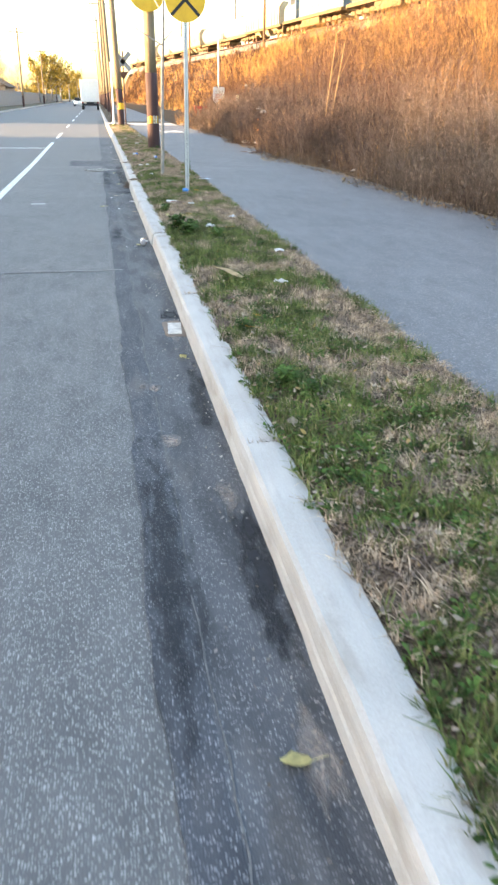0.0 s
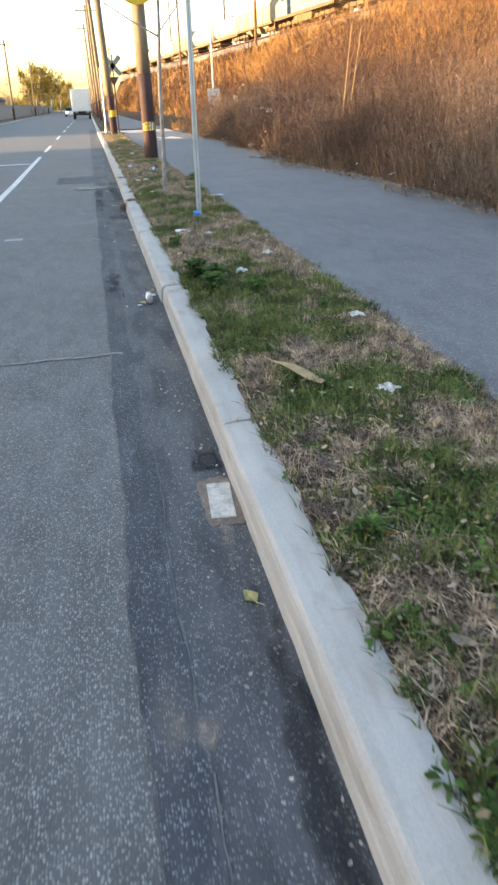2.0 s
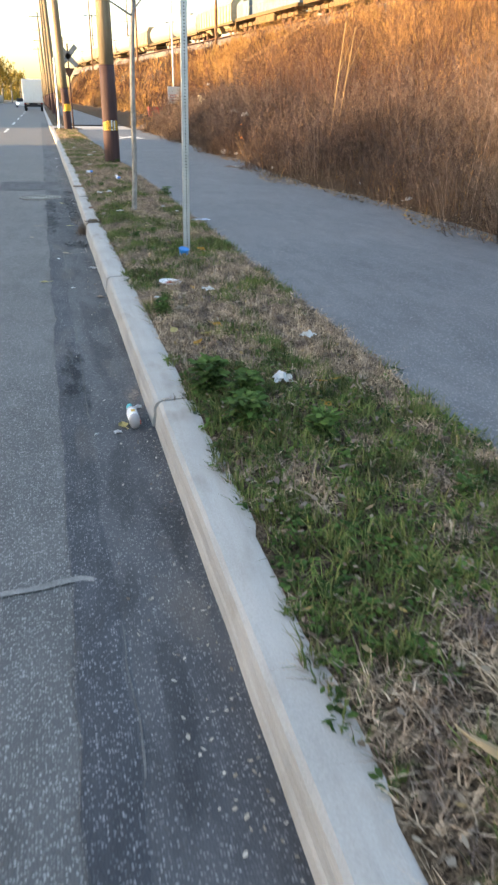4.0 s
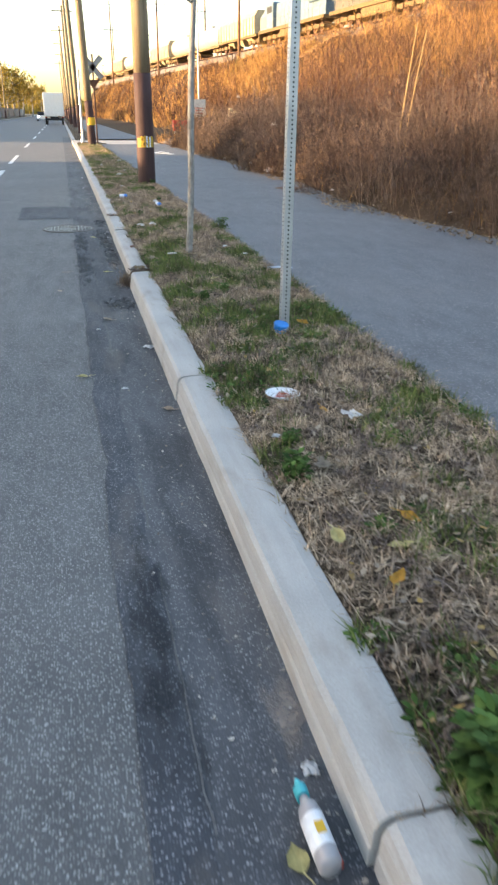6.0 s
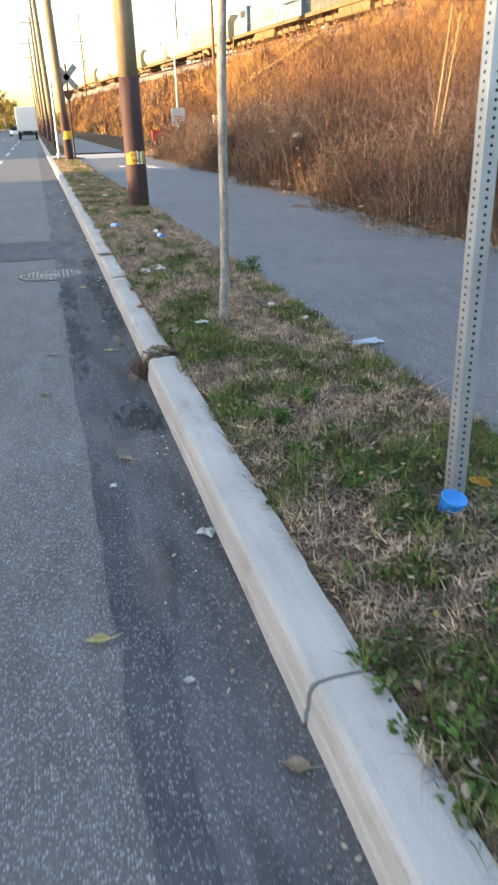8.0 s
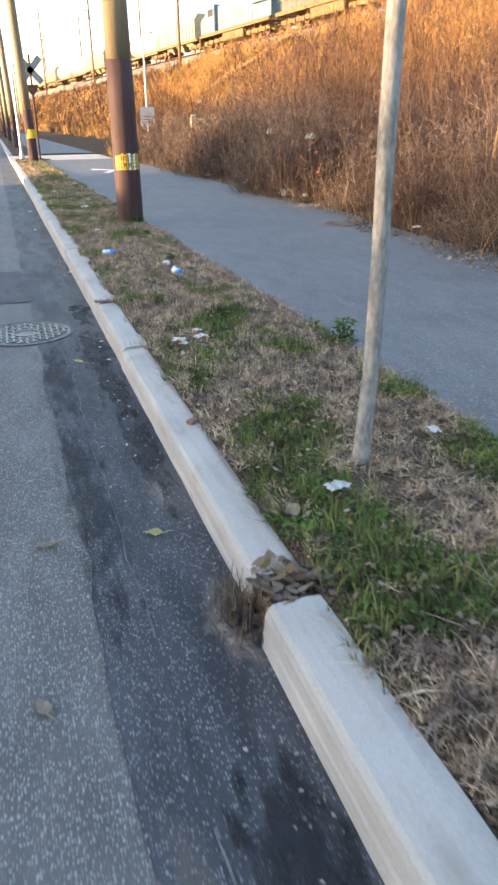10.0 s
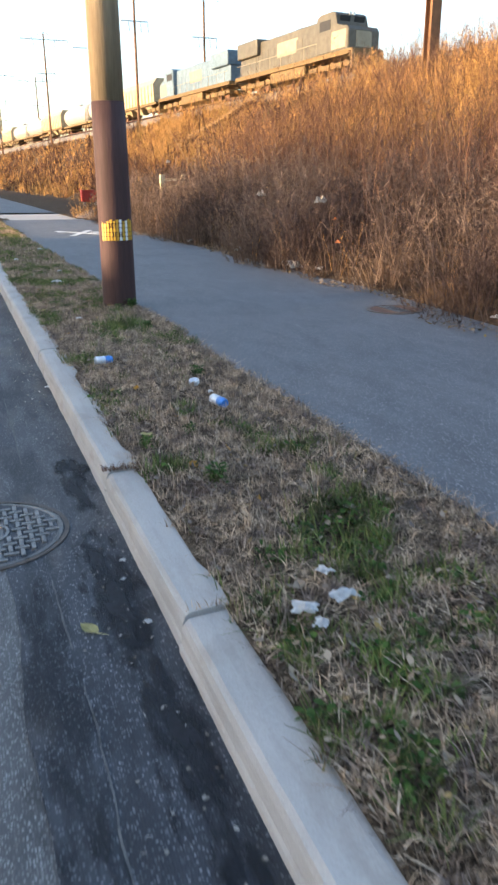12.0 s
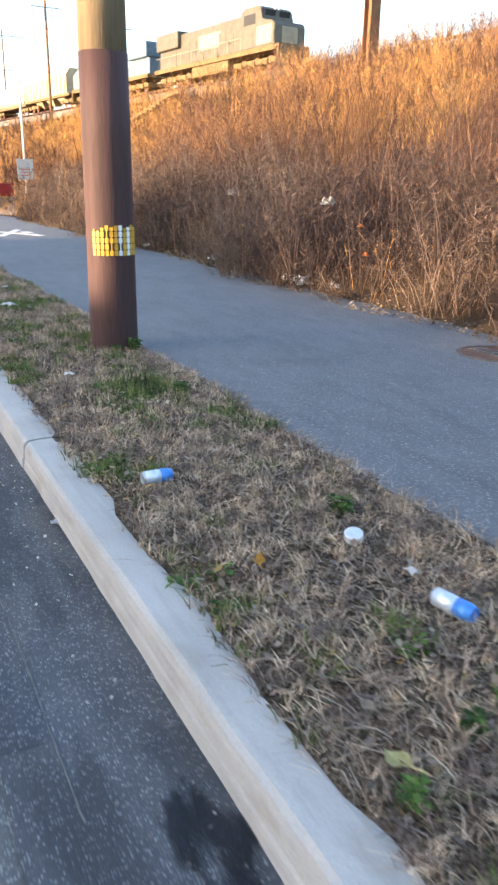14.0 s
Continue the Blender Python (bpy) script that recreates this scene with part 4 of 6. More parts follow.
# ---- sapling ----
def sapling():
    r = random.Random(5)
    e = empty("street_sapling", pose(0.62, 14.93, 0.16), label="slender bare young street tree with flaking grey bark", category="tree")
    lx, ly = 0.042, 0.01
    pts = [(lx * z + 0.01 * math.sin(z * 3), ly * z, z) for z in (-0.1, 0.0, 0.08, 0.4, 0.8, 1.2, 1.6, 2.0, 2.4, 2.9, 3.4, 4.0, 4.6)]
    rad = [0.042, 0.039, 0.034, 0.031, 0.03, 0.03, 0.03, 0.028, 0.025, 0.022, 0.017, 0.011, 0.005]
    part("trunk", tube(bmesh.new(), pts, rad, 14, wob=0.1, rng=r), M["bark"], e, smooth=True)
    for z, a, ln, up in ((2.25, 200, 1.3, 0.45), (2.3, 30, 1.1, 0.9), (2.75, 120, 1.2, 0.9), (2.95, -60, 1.1, 0.9), (3.3, 170, 0.9, 1.0), (3.6, 10, 0.9, 1.1), (3.9, 250, 0.7, 1.3)):
        d = Vector((math.cos(radians(a)), math.sin(radians(a)), up)).normalized()
        p0 = Vector((lx * z, ly * z, z))
        pp = [p0 + d * ln * s + Vector((0, 0, 0.12 * s * s)) for s in (0, 0.35, 0.7, 1.0)]
        b = tube(bmesh.new(), pp, [0.013, 0.009, 0.006, 0.002], 6)
        for s in (0.4, 0.6, 0.8):
            q0 = p0 + d * ln * s
            d2 = (d + Vector((r.uniform(-0.8, 0.8), r.uniform(-0.8, 0.8), r.uniform(0, 0.6)))).normalized()
            tube(b, [q0, q0 + d2 * ln * 0.3], [0.005, 0.0015], 5)
        part("branch", b, M["bark"], e)


sapling()


# ---- trees across the road and far off ----
def bare_tree(x, y, h, seed, label="bare tree with pale twigs across the road", gold=False):
    r = random.Random(seed)
    e = empty("tree", pose(x, y, 0.0), label=label, category="tree", group="trees across the road")
    pts = [(0.05 * z * math.sin(seed), 0.04 * z * math.cos(seed), z) for z in (-0.1, 0.3, h * 0.25, h * 0.5, h * 0.75, h)]
    part("trunk", tube(bmesh.new(), pts, [0.028 * h, 0.024 * h, 0.019 * h, 0.013 * h, 0.007 * h, 0.002 * h], 9), M["bark"], e, smooth=True)
    b = bmesh.new()
    tips = []
    for k in range(26):
        z = h * r.uniform(0.22, 0.9)
        a = r.uniform(0, 6.283)
        ln = h * r.uniform(0.22, 0.42) * (1.15 - 0.6 * z / h)
        d = Vector((math.cos(a), math.sin(a), r.uniform(0.4, 1.2))).normalized()
        p0 = Vector((0.05 * z * math.sin(seed), 0.04 * z * math.cos(seed), z))
        tube(b, [p0, p0 + d * ln * 0.5, p0 + d * ln], [0.007 * h, 0.004 * h, 0.0012 * h], 5)
        tips += [p0 + d * ln * s for s in (0.4, 0.6, 0.8, 1.0)]
    part("limbs", b, M["bark"], e)
    g = np.random.default_rng(seed)
    T = np.array([list(t) for t in tips])
    n = 1300 if gold else 900
    P = T[g.integers(0, len(T), n)] + g.normal(0, 0.045 * h, (n, 3))
    if gold:
        v, q = shrub(P, g.uniform(0.02, 0.04, n) * h, np.full(n, 0.022 * h), np.abs(g.normal(0, 0.8, n)), g, twigs=4, spread=1.0)
    else:
        v, q = shrub(P, g.uniform(0.05, 0.13, n) * h, np.full(n, 0.003 * h), np.abs(g.normal(0, 0.7, n)), g, twigs=3, spread=0.5)
    fast("crown", v, q, M["leaf_gold"] if gold else M["twig"], parent=e)


# the first seven stand out of view, added to dapple the sunlight
for k, (x, y, h) in enumerate(((-14.8, 3, 6.0), (-14.6, 11, 5.5), (-14.9, 13.5, 6.0), (-14.4, 29.5, 7.6), (-14.7, 32, 7.2), (-15, 34.5, 7.0), (-15, 60, 6.5), (-17, 122, 8), (-16, 140, 7.5), (-18, 158, 8.5), (-16.5, 185, 7))):
    bare_tree(x, y, h, k + 1)
for k, (x, y, h) in enumerate(((-13.5, 205, 9), (-13, 222, 11), (-12.5, 240, 12), (-11, 262, 11.5), (-9, 285, 10.5), (-6.5, 310, 9.5))):
    bare_tree(x, y, h, k + 30, "full tree with yellow-green autumn leaves along the road", True)
bh = empty("house", pose(-19, 150, -0.08), label="low grey house with a dark brown roof behind the wall", category="house")
part("wall", box(bmesh.new(), -4, 4, -8, 8, 0, 3), M["wall"], bh)
b = bmesh.new()
vs = [b.verts.new(p) for p in ((-4.5, -8.5, 3), (4.5, -8.5, 3), (0, -8.5, 5.6), (-4.5, 8.5, 3), (4.5, 8.5, 3), (0, 8.5, 5.6))]
for f in ((0, 1, 2), (5, 4, 3), (1, 4, 5, 2), (0, 2, 5, 3), (0, 3, 4, 1)):
    b.faces.new([vs[i] for i in f])
part("roof", b, M["roof"], bh)

# far woods close the horizon
n = 5000
P = np.stack([rng.uniform(-420, 420, n), rng.uniform(620, 700, n), np.full(n, -0.1)], 1)
v, q = shrub(P, rng.uniform(5, 11, n), np.full(n, 0.9), np.abs(rng.normal(0, 0.2, n)), rng, twigs=6, spread=0.4, heads=3)
fast("far_woods", v, q, M["leaf_gold"], "stuff", "line of far autumn woods on the horizon", "woods")


# ---- railway ----
HEAD = math.atan2(-0.1, 1.0)
ALONG = Matrix.Rotation(math.atan(0.1), 4, "Z")


def on_track(y):
    return Matrix.Translation((track_x(y), y, RAIL)) @ ALONG


tr = empty("railway_track", on_track(140), label="steel rails on timber sleepers along the embankment", category="railway track", kind="structure")
for sx in (-0.75, 0.75):
    part("rail", box(bmesh.new(), sx - 0.035, sx + 0.035, -130, 150, -0.17, 0.0, 0.01), M["rust"], tr)
b = bmesh.new()
for k in range(180):
    box(b, -1.3, 1.3, -60 + k * 0.62 - 0.11, -60 + k * 0.62 + 0.11, -0.32, -0.17)
tagged(part("sleepers", b, M["pole_low"], tr), kind="stuff")


def bogie(parent, y, axles, gauge=0.75, r=0.52):
    bg = part("bogie_frame", box(bmesh.new(), -1.15, 1.15, y - 1.05 * axles, y + 1.05 * axles, 0.45, 0.85, 0.06), M["loco_frame"], parent)
    for k in range(axles):
        yy = y + (k - (axles - 1) / 2) * 1.95
        b = bmesh.new()
        for s in (-1, 1):
            lathe(b, [(r, -0.06), (r, 0.06)], 20, pose(s * gauge, yy, r, 0, 90, 0))
        tube(b, [(-gauge, yy, r), (gauge, yy, r)], [0.09, 0.09], 8)
        part("wheelset", b, M["rust"], bg)
        for s in (-1, 1):
            part("axle_box", box(bmesh.new(), s * 1.15 - 0.12, s * 1.15 + 0.12, yy - 0.22, yy + 0.22, 0.35, 0.8, 0.04), M["loco_frame"], bg)


def locomotive(y, body, cab, reverse=False):
    """y: its leading end. It points towards smaller y."""
    L = 22.0
    m = on_track(y + L / 2) @ (pose(0, 0, 0, 0, 0, 180) if reverse else Matrix.Identity(4))
    e = empty("locomotive", m, label="grey diesel freight locomotive with pale panels standing on the embankment" if body == "loco_grey" else "blue and pale grey diesel freight locomotive behind the first one", category="locomotive", group="locomotives of the freight train")
    h = L / 2
    part("underframe", box(bmesh.new(), -1.5, 1.5, -h + 0.5, h - 0.4, 1.25, 1.62, 0.03), M["loco_frame"], e)
    part("fuel_tank", box(bmesh.new(), -1.4, 1.4, -3.2, 3.2, 0.35, 1.25, 0.18), M["loco_frame"], e)
    part("hood", box(bmesh.new(), -1.05, 1.05, -h + 5.6, h - 4.2, 1.62, 4.35, 0.16), M[body], e)
    part("radiator_hood", box(bmesh.new(), -1.45, 1.45, h - 5.2, h - 0.8, 3.2, 4.62, 0.12), M[cab], e, "flared radiator top")
    part("rear_hood", box(bmesh.new(), -1.05, 1.05, h - 4.2, h - 0.9, 1.62, 3.25, 0.08), M[body], e)
    # cab with a sloped face
    b = bmesh.new()
    prof = [(-h + 5.7, 1.62), (-h + 5.7, 4.4), (-h + 5.2, 4.62), (-h + 3.2, 4.62), (-h + 2.75, 4.4), (-h + 2.55, 3.55), (-h + 1.1, 3.3), (-h + 0.85, 3.0), (-h + 0.85, 1.62)]
    lo = [b.verts.new((-1.5, yy, z)) for yy, z in prof]
    hi = [b.verts.new((1.5, yy, z)) for yy, z in prof]
    b.faces.new(lo[::-1])
    b.faces.new(hi)
    for k in range(len(prof)):
        b.faces.new((lo[k], lo[(k + 1) % len(prof)], hi[(k + 1) % len(prof)], hi[k]))
    bmesh.ops.bevel(b, geom=[ed for ed in b.edges], offset=0.06, segments=2, affect="EDGES")
    cb_ = part("cab", b, M[cab], e)
    for s in (-1, 1):
        part("side_window", box(bmesh.new(), s * 1.5 - 0.02, s * 1.5 + 0.02, -h + 3.5, -h + 5.2, 3.35, 4.1, 0.015), M["black"], cb_, "dark glass")
        part("windscreen", box(bmesh.new(), s * 0.7 - 0.5, s * 0.7 + 0.5, -0.02, 0.02, -0.33, 0.33, 0.01, pose(0, -h + 2.63, 3.98, 13)), M["black"], cb_, "dark glass")
        part("pale_panel", box(bmesh.new(), s * 1.5 - 0.012, s * 1.5 + 0.012, -h + 1.2, -h + 3.3, 1.8, 3.1), M["loco_pale"], cb_)
        part("number_panel", box(bmesh.new(), s * 1.055 - 0.012, s * 1.055 + 0.012, -h + 9.6, -h + 13.4, 2.5, 3.7), M["loco_pale"], e, "large pale panel on the hood side")
        for k in range(9):
            part("hood_door", box(bmesh.new(), s * 1.055 - 0.015, s * 1.055 + 0.02, -h + 6.2 + k * 1.28, -h + 7.3 + k * 1.28, 1.75, 2.42 if 2 < k < 6 else 3.5, 0.02), M[body], e)
        b = bmesh.new()
        tube(b, [(s * 1.46, -h + 1.0, 2.6), (s * 1.46, h - 0.8, 2.6)], [0.02, 0.02], 6)
        for k in range(10):
            yy = -h + 1.5 + k * 2.1
            tube(b, [(s * 1.46, yy, 1.6), (s * 1.46, yy, 2.6)], [0.02, 0.02], 6)
        part("handrail", b, M["loco_pale"], e)
        for k in range(4):
            for yy in (-h + 0.55, h - 0.75):
                part("step", box(bmesh.new(), s * 1.45 - 0.18, s * 1.45 + 0.18, yy - 0.2, yy + 0.2, 0.4 + 0.32 * k, 0.44 + 0.32 * k), M["loco_frame"], e)
    part("nose_panel", box(bmesh.new(), -0.75, 0.75, -h + 0.82, -h + 0.88, 1.8, 2.95, 0.02), M["loco_pale"], cb_)
    b = box(bmesh.new(), -1.5, 1.5, -h + 0.2, -h + 0.5, 0.25, 1.62, 0.05)
    part("pilot", b, M["loco_frame"], e)
    b = bmesh.new()
    for s in (-0.18, 0.18):
        lathe(b, [(0.12, 0), (0.12, 0.08)], 16, pose(s, -h + 2.7, 4.5, 90))
    part("headlight", b, M["white"], cb_)
    part("exhaust", box(bmesh.new(), -0.3, 0.3, -1, 0.2, 4.35, 4.6, 0.04), M["black"], e)
    part("coupler", box(bmesh.new(), -0.2, 0.2, -h - 0.25, -h + 0.3, 0.75, 1.1, 0.05), M["rust"], e)
    bogie(e, -h + 4.2, 3)
    bogie(e, h - 4.2, 3)


FRONT = 74.0
locomotive(FRONT, "loco_grey", "loco_grey")
locomotive(FRONT + 22.6, "loco_blue", "loco_blue", True)


def hopper(y):
    L = 17.0
    h = L / 2
    e = empty("hopper_car", on_track(y + h), label="cream covered hopper wagon behind the locomotives", category="freight wagon", group="wagons of the freight train")
    b = bmesh.new()
    prof = [(-1.5, 1.5), (-1.55, 3.6), (-1.0, 4.4), (1.0, 4.4), (1.55, 3.6), (1.5, 1.5), (0.7, 0.7), (-0.7, 0.7)]
    a0 = [b.verts.new((x, -h + 0.6, max(z, 1.5) if abs(x) < 1 and z < 1 else z)) for x, z in prof]
    a1 = [b.verts.new((x, h - 0.6, max(z, 1.5) if abs(x) < 1 and z < 1 else z)) for x, z in prof]
    for k in range(8):
        b.faces.new((a0[k], a0[(k + 1) % 8], a1[(k + 1) % 8], a1[k]))
    b.faces.new(a0[::-1])
    b.faces.new(a1)
    part("body", b, M["hopper"], e)
    for k in range(12):
        yy = -h + 1.2 + k * (L - 2.4) / 11
        part("rib", box(bmesh.new(), -1.62, 1.62, yy - 0.05, yy + 0.05, 1.5, 3.6), M["hopper"], e)
    for k in range(3):
        b = bmesh.new()
        yy = -h + 4.2 + k * 4.3
        v = [b.verts.new(p) for p in ((-1.4, yy - 1.9, 1.5), (1.4, yy - 1.9, 1.5), (1.4, yy + 1.9, 1.5), (-1.4, yy + 1.9, 1.5), (-0.4, yy - 0.4, 0.5), (0.4, yy - 0.4, 0.5), (0.4, yy + 0.4, 0.5), (-0.4, yy + 0.4, 0.5))]
        for f in ((0, 1, 5, 4), (1, 2, 6, 5), (2, 3, 7, 6), (3, 0, 4, 7), (4, 5, 6, 7)):
            b.faces.new([v[i] for i in f])
        part("discharge_chute", b, M["hopper"], e)
    part("sill", box(bmesh.new(), -1.45, 1.45, -h, h, 1.2, 1.5, 0.02), M["loco_frame"], e)
    bogie(e, -h + 2, 2)
    bogie(e, h - 2, 2)


def tank_car(y):
    L = 16.0
    h = L / 2
    e = empty("tank_car", on_track(y + h), label="white cylindrical tank wagon in the freight train", category="freight wagon", group="wagons of the freight train")
    b = bmesh.new()
    lathe(b, [(0.5, -h + 0.7), (1.2, -h + 0.95), (1.5, -h + 1.4), (1.5, h - 1.4), (1.2, h - 0.95), (0.5, h - 0.7)], 24, pose(0, 0, 2.75, 90))
    part("tank", b, M["tank"], e, smooth=True)
    part("dome", tube(bmesh.new(), [(0, 0, 4.1), (0, 0, 4.6)], [0.5, 0.5], 14), M["tank"], e)
    part("sill", box(bmesh.new(), -1.4, 1.4, -h, h, 1.0, 1.3, 0.02), M["loco_frame"], e)
    for yy in (-h + 0.6, h - 0.6):
        for sx in (-1.3, 1.3):
            part("ladder_rail", tube(bmesh.new(), [(sx, yy, 1.3), (sx, yy, 3.6)], [0.03, 0.03], 6), M["loco_frame"], e)
    bogie(e, -h + 2, 2)
    bogie(e, h - 2, 2)


yy = FRONT + 45.4
for k in range(9):
    if k in (0, 3, 6):
        hopper(yy)
        yy += 17.6
    else:
        tank_car(yy)
        yy += 16.6


def mast(x, y, h, arm=4.2, thick=0.2):
    z0 = float(bank_z(np.array(x), np.array(float(y)))) - 0.3
    e = empty("catenary_mast", pose(x, y, z0), label="tall thin dark steel line mast with crossarms beside the railway", category="line mast", group="line masts along the railway")
    part("shaft", tube(bmesh.new(), [(0, 0, 0), (0, 0, h)], [thick, thick * 0.6], 10), M["rusty_column"], e)
    for z, a in ((h - 1.0, arm), (h - 6.5, arm * 0.4)):
        part("crossarm", box(bmesh.new(), -a, a, -0.06, 0.06, z - 0.07, z + 0.07), M["galv"], e)
        for s in (-1, -0.45, 0.45, 1):
            b = tube(bmesh.new(), [(s * a, 0, z), (s * a + 0.05, 0, z - 1.2)], [0.05, 0.08], 7)
            part("insulator", b, M["galv"], e)
    b = bmesh.new()
    tube(b, [(-arm * 0.6, 0, h - 1.0), (0, 0, h + 0.2), (arm * 0.6, 0, h - 1.0)], [0.03, 0.03, 0.03], 6)
    part("brace", b, M["galv"], e)


for y in (119, 169, 222, 275):
    mast(track_x(y) - 3.9, y, 19)
    mast(track_x(y) + 5.5, y + 1, 18)
col = empty("rail_column", pose(22.6, 50.6, 4.0), label="thick square rust-brown column rising from the brush", category="column")
b = bmesh.new()
box(b, -0.27, 0.27, -0.3, -0.24, 0, 17)
box(b, -0.27, 0.27, 0.24, 0.3, 0, 17)
box(b, -0.05, 0.05, -0.24, 0.24, 0, 17)
part("beam", b, M["rusty_column"], col)
part("foot_plate", box(bmesh.new(), -0.6, 0.6, -0.6, 0.6, -0.5, 0.1, 0.03), M["concrete"], col)


# ---- litter and small things ----
def leaf(name, x, y, z, size, turn, material, label, curl=0.25, tilt=(0, 0), group="fallen leaves", ratio=0.62):
    """One dead leaf: a pointed oval, folded along its rib and curled, with a stalk."""
    e = empty(name, pose(x, y, z, tilt[0], tilt[1], turn), label=label, category="fallen leaf", group=group)
    b = bmesh.new()
    prof = [(0.0, 0.05), (0.12, 0.6), (0.35, 1.0), (0.6, 0.9), (0.82, 0.5), (1.0, 0.03)]
    rows = []
    ragged = random.Random(round(1000 * (x + 7 * y)))
    for t, w in prof:
        hw = w * size * ratio / 2 * ragged.uniform(0.8, 1.15)
        zc = curl * size * (t - 0.4) ** 2
        rows.append([b.verts.new((-hw, t * size - size / 2, zc + ragged.uniform(0.1, 0.5) * hw)), b.verts.new((0.04 * size * ragged.uniform(-1, 1), t * size - size / 2, zc)), b.verts.new((hw * ragged.uniform(0.85, 1.15), t * size - size / 2, zc + ragged.uniform(0.0, 0.5) * hw))])
    for r0, r1 in zip(rows, rows[1:]):
        for k in range(2):
            b.faces.new((r0[k], r0[k + 1], r1[k + 1], r1[k]))
    r = bmesh.ops.solidify(b, geom=b.faces[:], thickness=0.0012)
    part("blade", b, material, e)
    part("stalk", tube(bmesh.new(), [(0, -size / 2, curl * size * 0.16), (0.1 * size, -size * 0.75, 0.004), (0.16 * size, -size, 0.006)], [0.0016, 0.0013, 0.001], 5), material, e)
    return e


rl = random.Random(21)
ROAD_LEAVES = ((-0.122, 4.05, 0.075, 20, "leaf_yellow"), (-0.235, 14.92, 0.075, 70, "leaf_yellow"), (-0.12, 10.96, 0.075, 60, "leaf_tan"), (-0.28, 17.29, 0.085, 30, "leaf_yellow"), (-0.18, 0.73, 0.085, 80, "leaf_yellow"), (-0.69, 14.1, 0.07, 15, "leaf_tan"), (-0.56, 11.61, 0.08, 85, "leaf_yellow"), (-0.19, 8.2, 0.075, 5, "leaf_yellow"), (-0.33, 13.0, 0.09, 40, "leaf_tan"), (-0.63, 14.96, 0.08, 100, "leaf_tan"))
for x, y, s, a, m in ROAD_LEAVES:
    leaf("fallen_leaf", x, y, 0.012, s, a, M[m], "pale yellow dead leaf lying on the asphalt" if m == "leaf_yellow" else "tan dead leaf lying on the asphalt", 0.15)
VERGE_LEAVES = ((0.327, 3.47, 0.075, "leaf_tan"), (0.3, 4.03, 0.08, "leaf_orange"), (0.55, 10.3, 0.07, "leaf_orange"), (0.52, 9.24, 0.085, "leaf_orange"), (0.41, 9.07, 0.09, "leaf_yellow"), (0.33, 8.9, 0.08, "leaf_orange"), (0.23, 9.17, 0.09, "leaf_yellow"), (0.92, 11.89, 0.09, "leaf_orange"), (0.72, 11.68, 0.06, "leaf_tan"), (0.83, 8.1, 0.09, "leaf_orange"), (0.7, 6.41, 0.07, "leaf_tan"), (0.61, 13.46, 0.075, "leaf_yellow"), (0.2, 12.73, 0.06, "leaf_yellow"), (0.42, 19.62, 0.06, "leaf_orange"), (0.36, 17.0, 0.07, "leaf_tan"), (0.26, 18.68, 0.075, "leaf_yellow"), (0.31, 18.86, 0.05, "leaf_tan"), (0.8, 17.49, 0.06, "leaf_tan"), (0.35, 9.71, 0.07, "leaf_tan"), (0.56, 4.61, 0.06, "leaf_yellow"))
for x, y, s, m in VERGE_LEAVES:
    leaf("fallen_leaf", x, y, 0.2, s, rl.uniform(0, 360), M[m], {"leaf_tan": "curled tan dead leaf on the grass", "leaf_brown": "crumpled brown dead leaf on the grass", "leaf_orange": "orange dead leaf on the grass", "leaf_yellow": "pale yellow dead leaf on the grass"}[m], 0.5, (rl.uniform(-12, 12), rl.uniform(-12, 12)), ratio=rl.uniform(0.5, 0.8))
for k in range(135):
    y = -0.5 + 24.5 * rl.random()
    x = rl.uniform(0.2, 1.2)
    m = rl.choice(("leaf_tan",) * 4 + ("leaf_brown",) * 6 + ("leaf_yellow", "leaf_orange"))
    leaf("fallen_leaf", x, y, 0.192, rl.uniform(0.03, 0.062), rl.uniform(0, 360), M[m], {"leaf_tan": "curled tan dead leaf on the grass", "leaf_brown": "crumpled brown dead leaf on the grass", "leaf_orange": "orange dead leaf on the grass", "leaf_yellow": "pale yellow dead leaf on the grass"}[m], rl.uniform(0.2, 0.9), (rl.uniform(-25, 25), rl.uniform(-25, 25)), ratio=rl.uniform(0.5, 0.9))


def can(x, y, turn, label, length=0.135, r=0.029):
    """A slim drink can lying on its side, its printed skin and bare ends apart."""
    e = empty("drink_can", pose(x, y, 0.215, 90, 8, turn), label=label, category="can", group="drink cans on the verge")
    part("skin", lathe(bmesh.new(), [(r, 0.0), (r, length * 0.62)], 24), M["can_silver"], e, "silver-white printed skin", smooth=True)
    part("blue_band", lathe(bmesh.new(), [(r + 0.0004, length * 0.56), (r + 0.0004, length * 0.82), (r * 0.98, length * 0.9)], 24), M["can_blue"], e, "blue printed band", smooth=True)
    part("lid", lathe(bmesh.new(), [(r * 0.98, length * 0.9), (r * 0.84, length * 0.97), (r * 0.84, length), (r * 0.76, length), (r * 0.74, length - 0.004)], 24), M["can_blue"], e, "blue can top")
    part("base", lathe(bmesh.new(), [(r * 0.7, -0.008), (r * 0.78, -0.01), (r, 0.0)], 24), M["galv"], e)
    b = bmesh.new()
    for k in range(6):
        box(b, -0.002, 0.002, -r - 0.0008, -r + 0.001, 0.02 + 0.008 * k, 0.024 + 0.008 * k, 0, pose(0, 0, 0, 0, 0, 150 + 9 * (k % 3)))
    part("print_bars", b, M["can_blue"], e)


can(0.785, 19.17, 12, "slim white and blue drink can lying in grass")
can(0.31, 20.43, 92, "small white and blue drink can on dry grass", 0.12, 0.028)


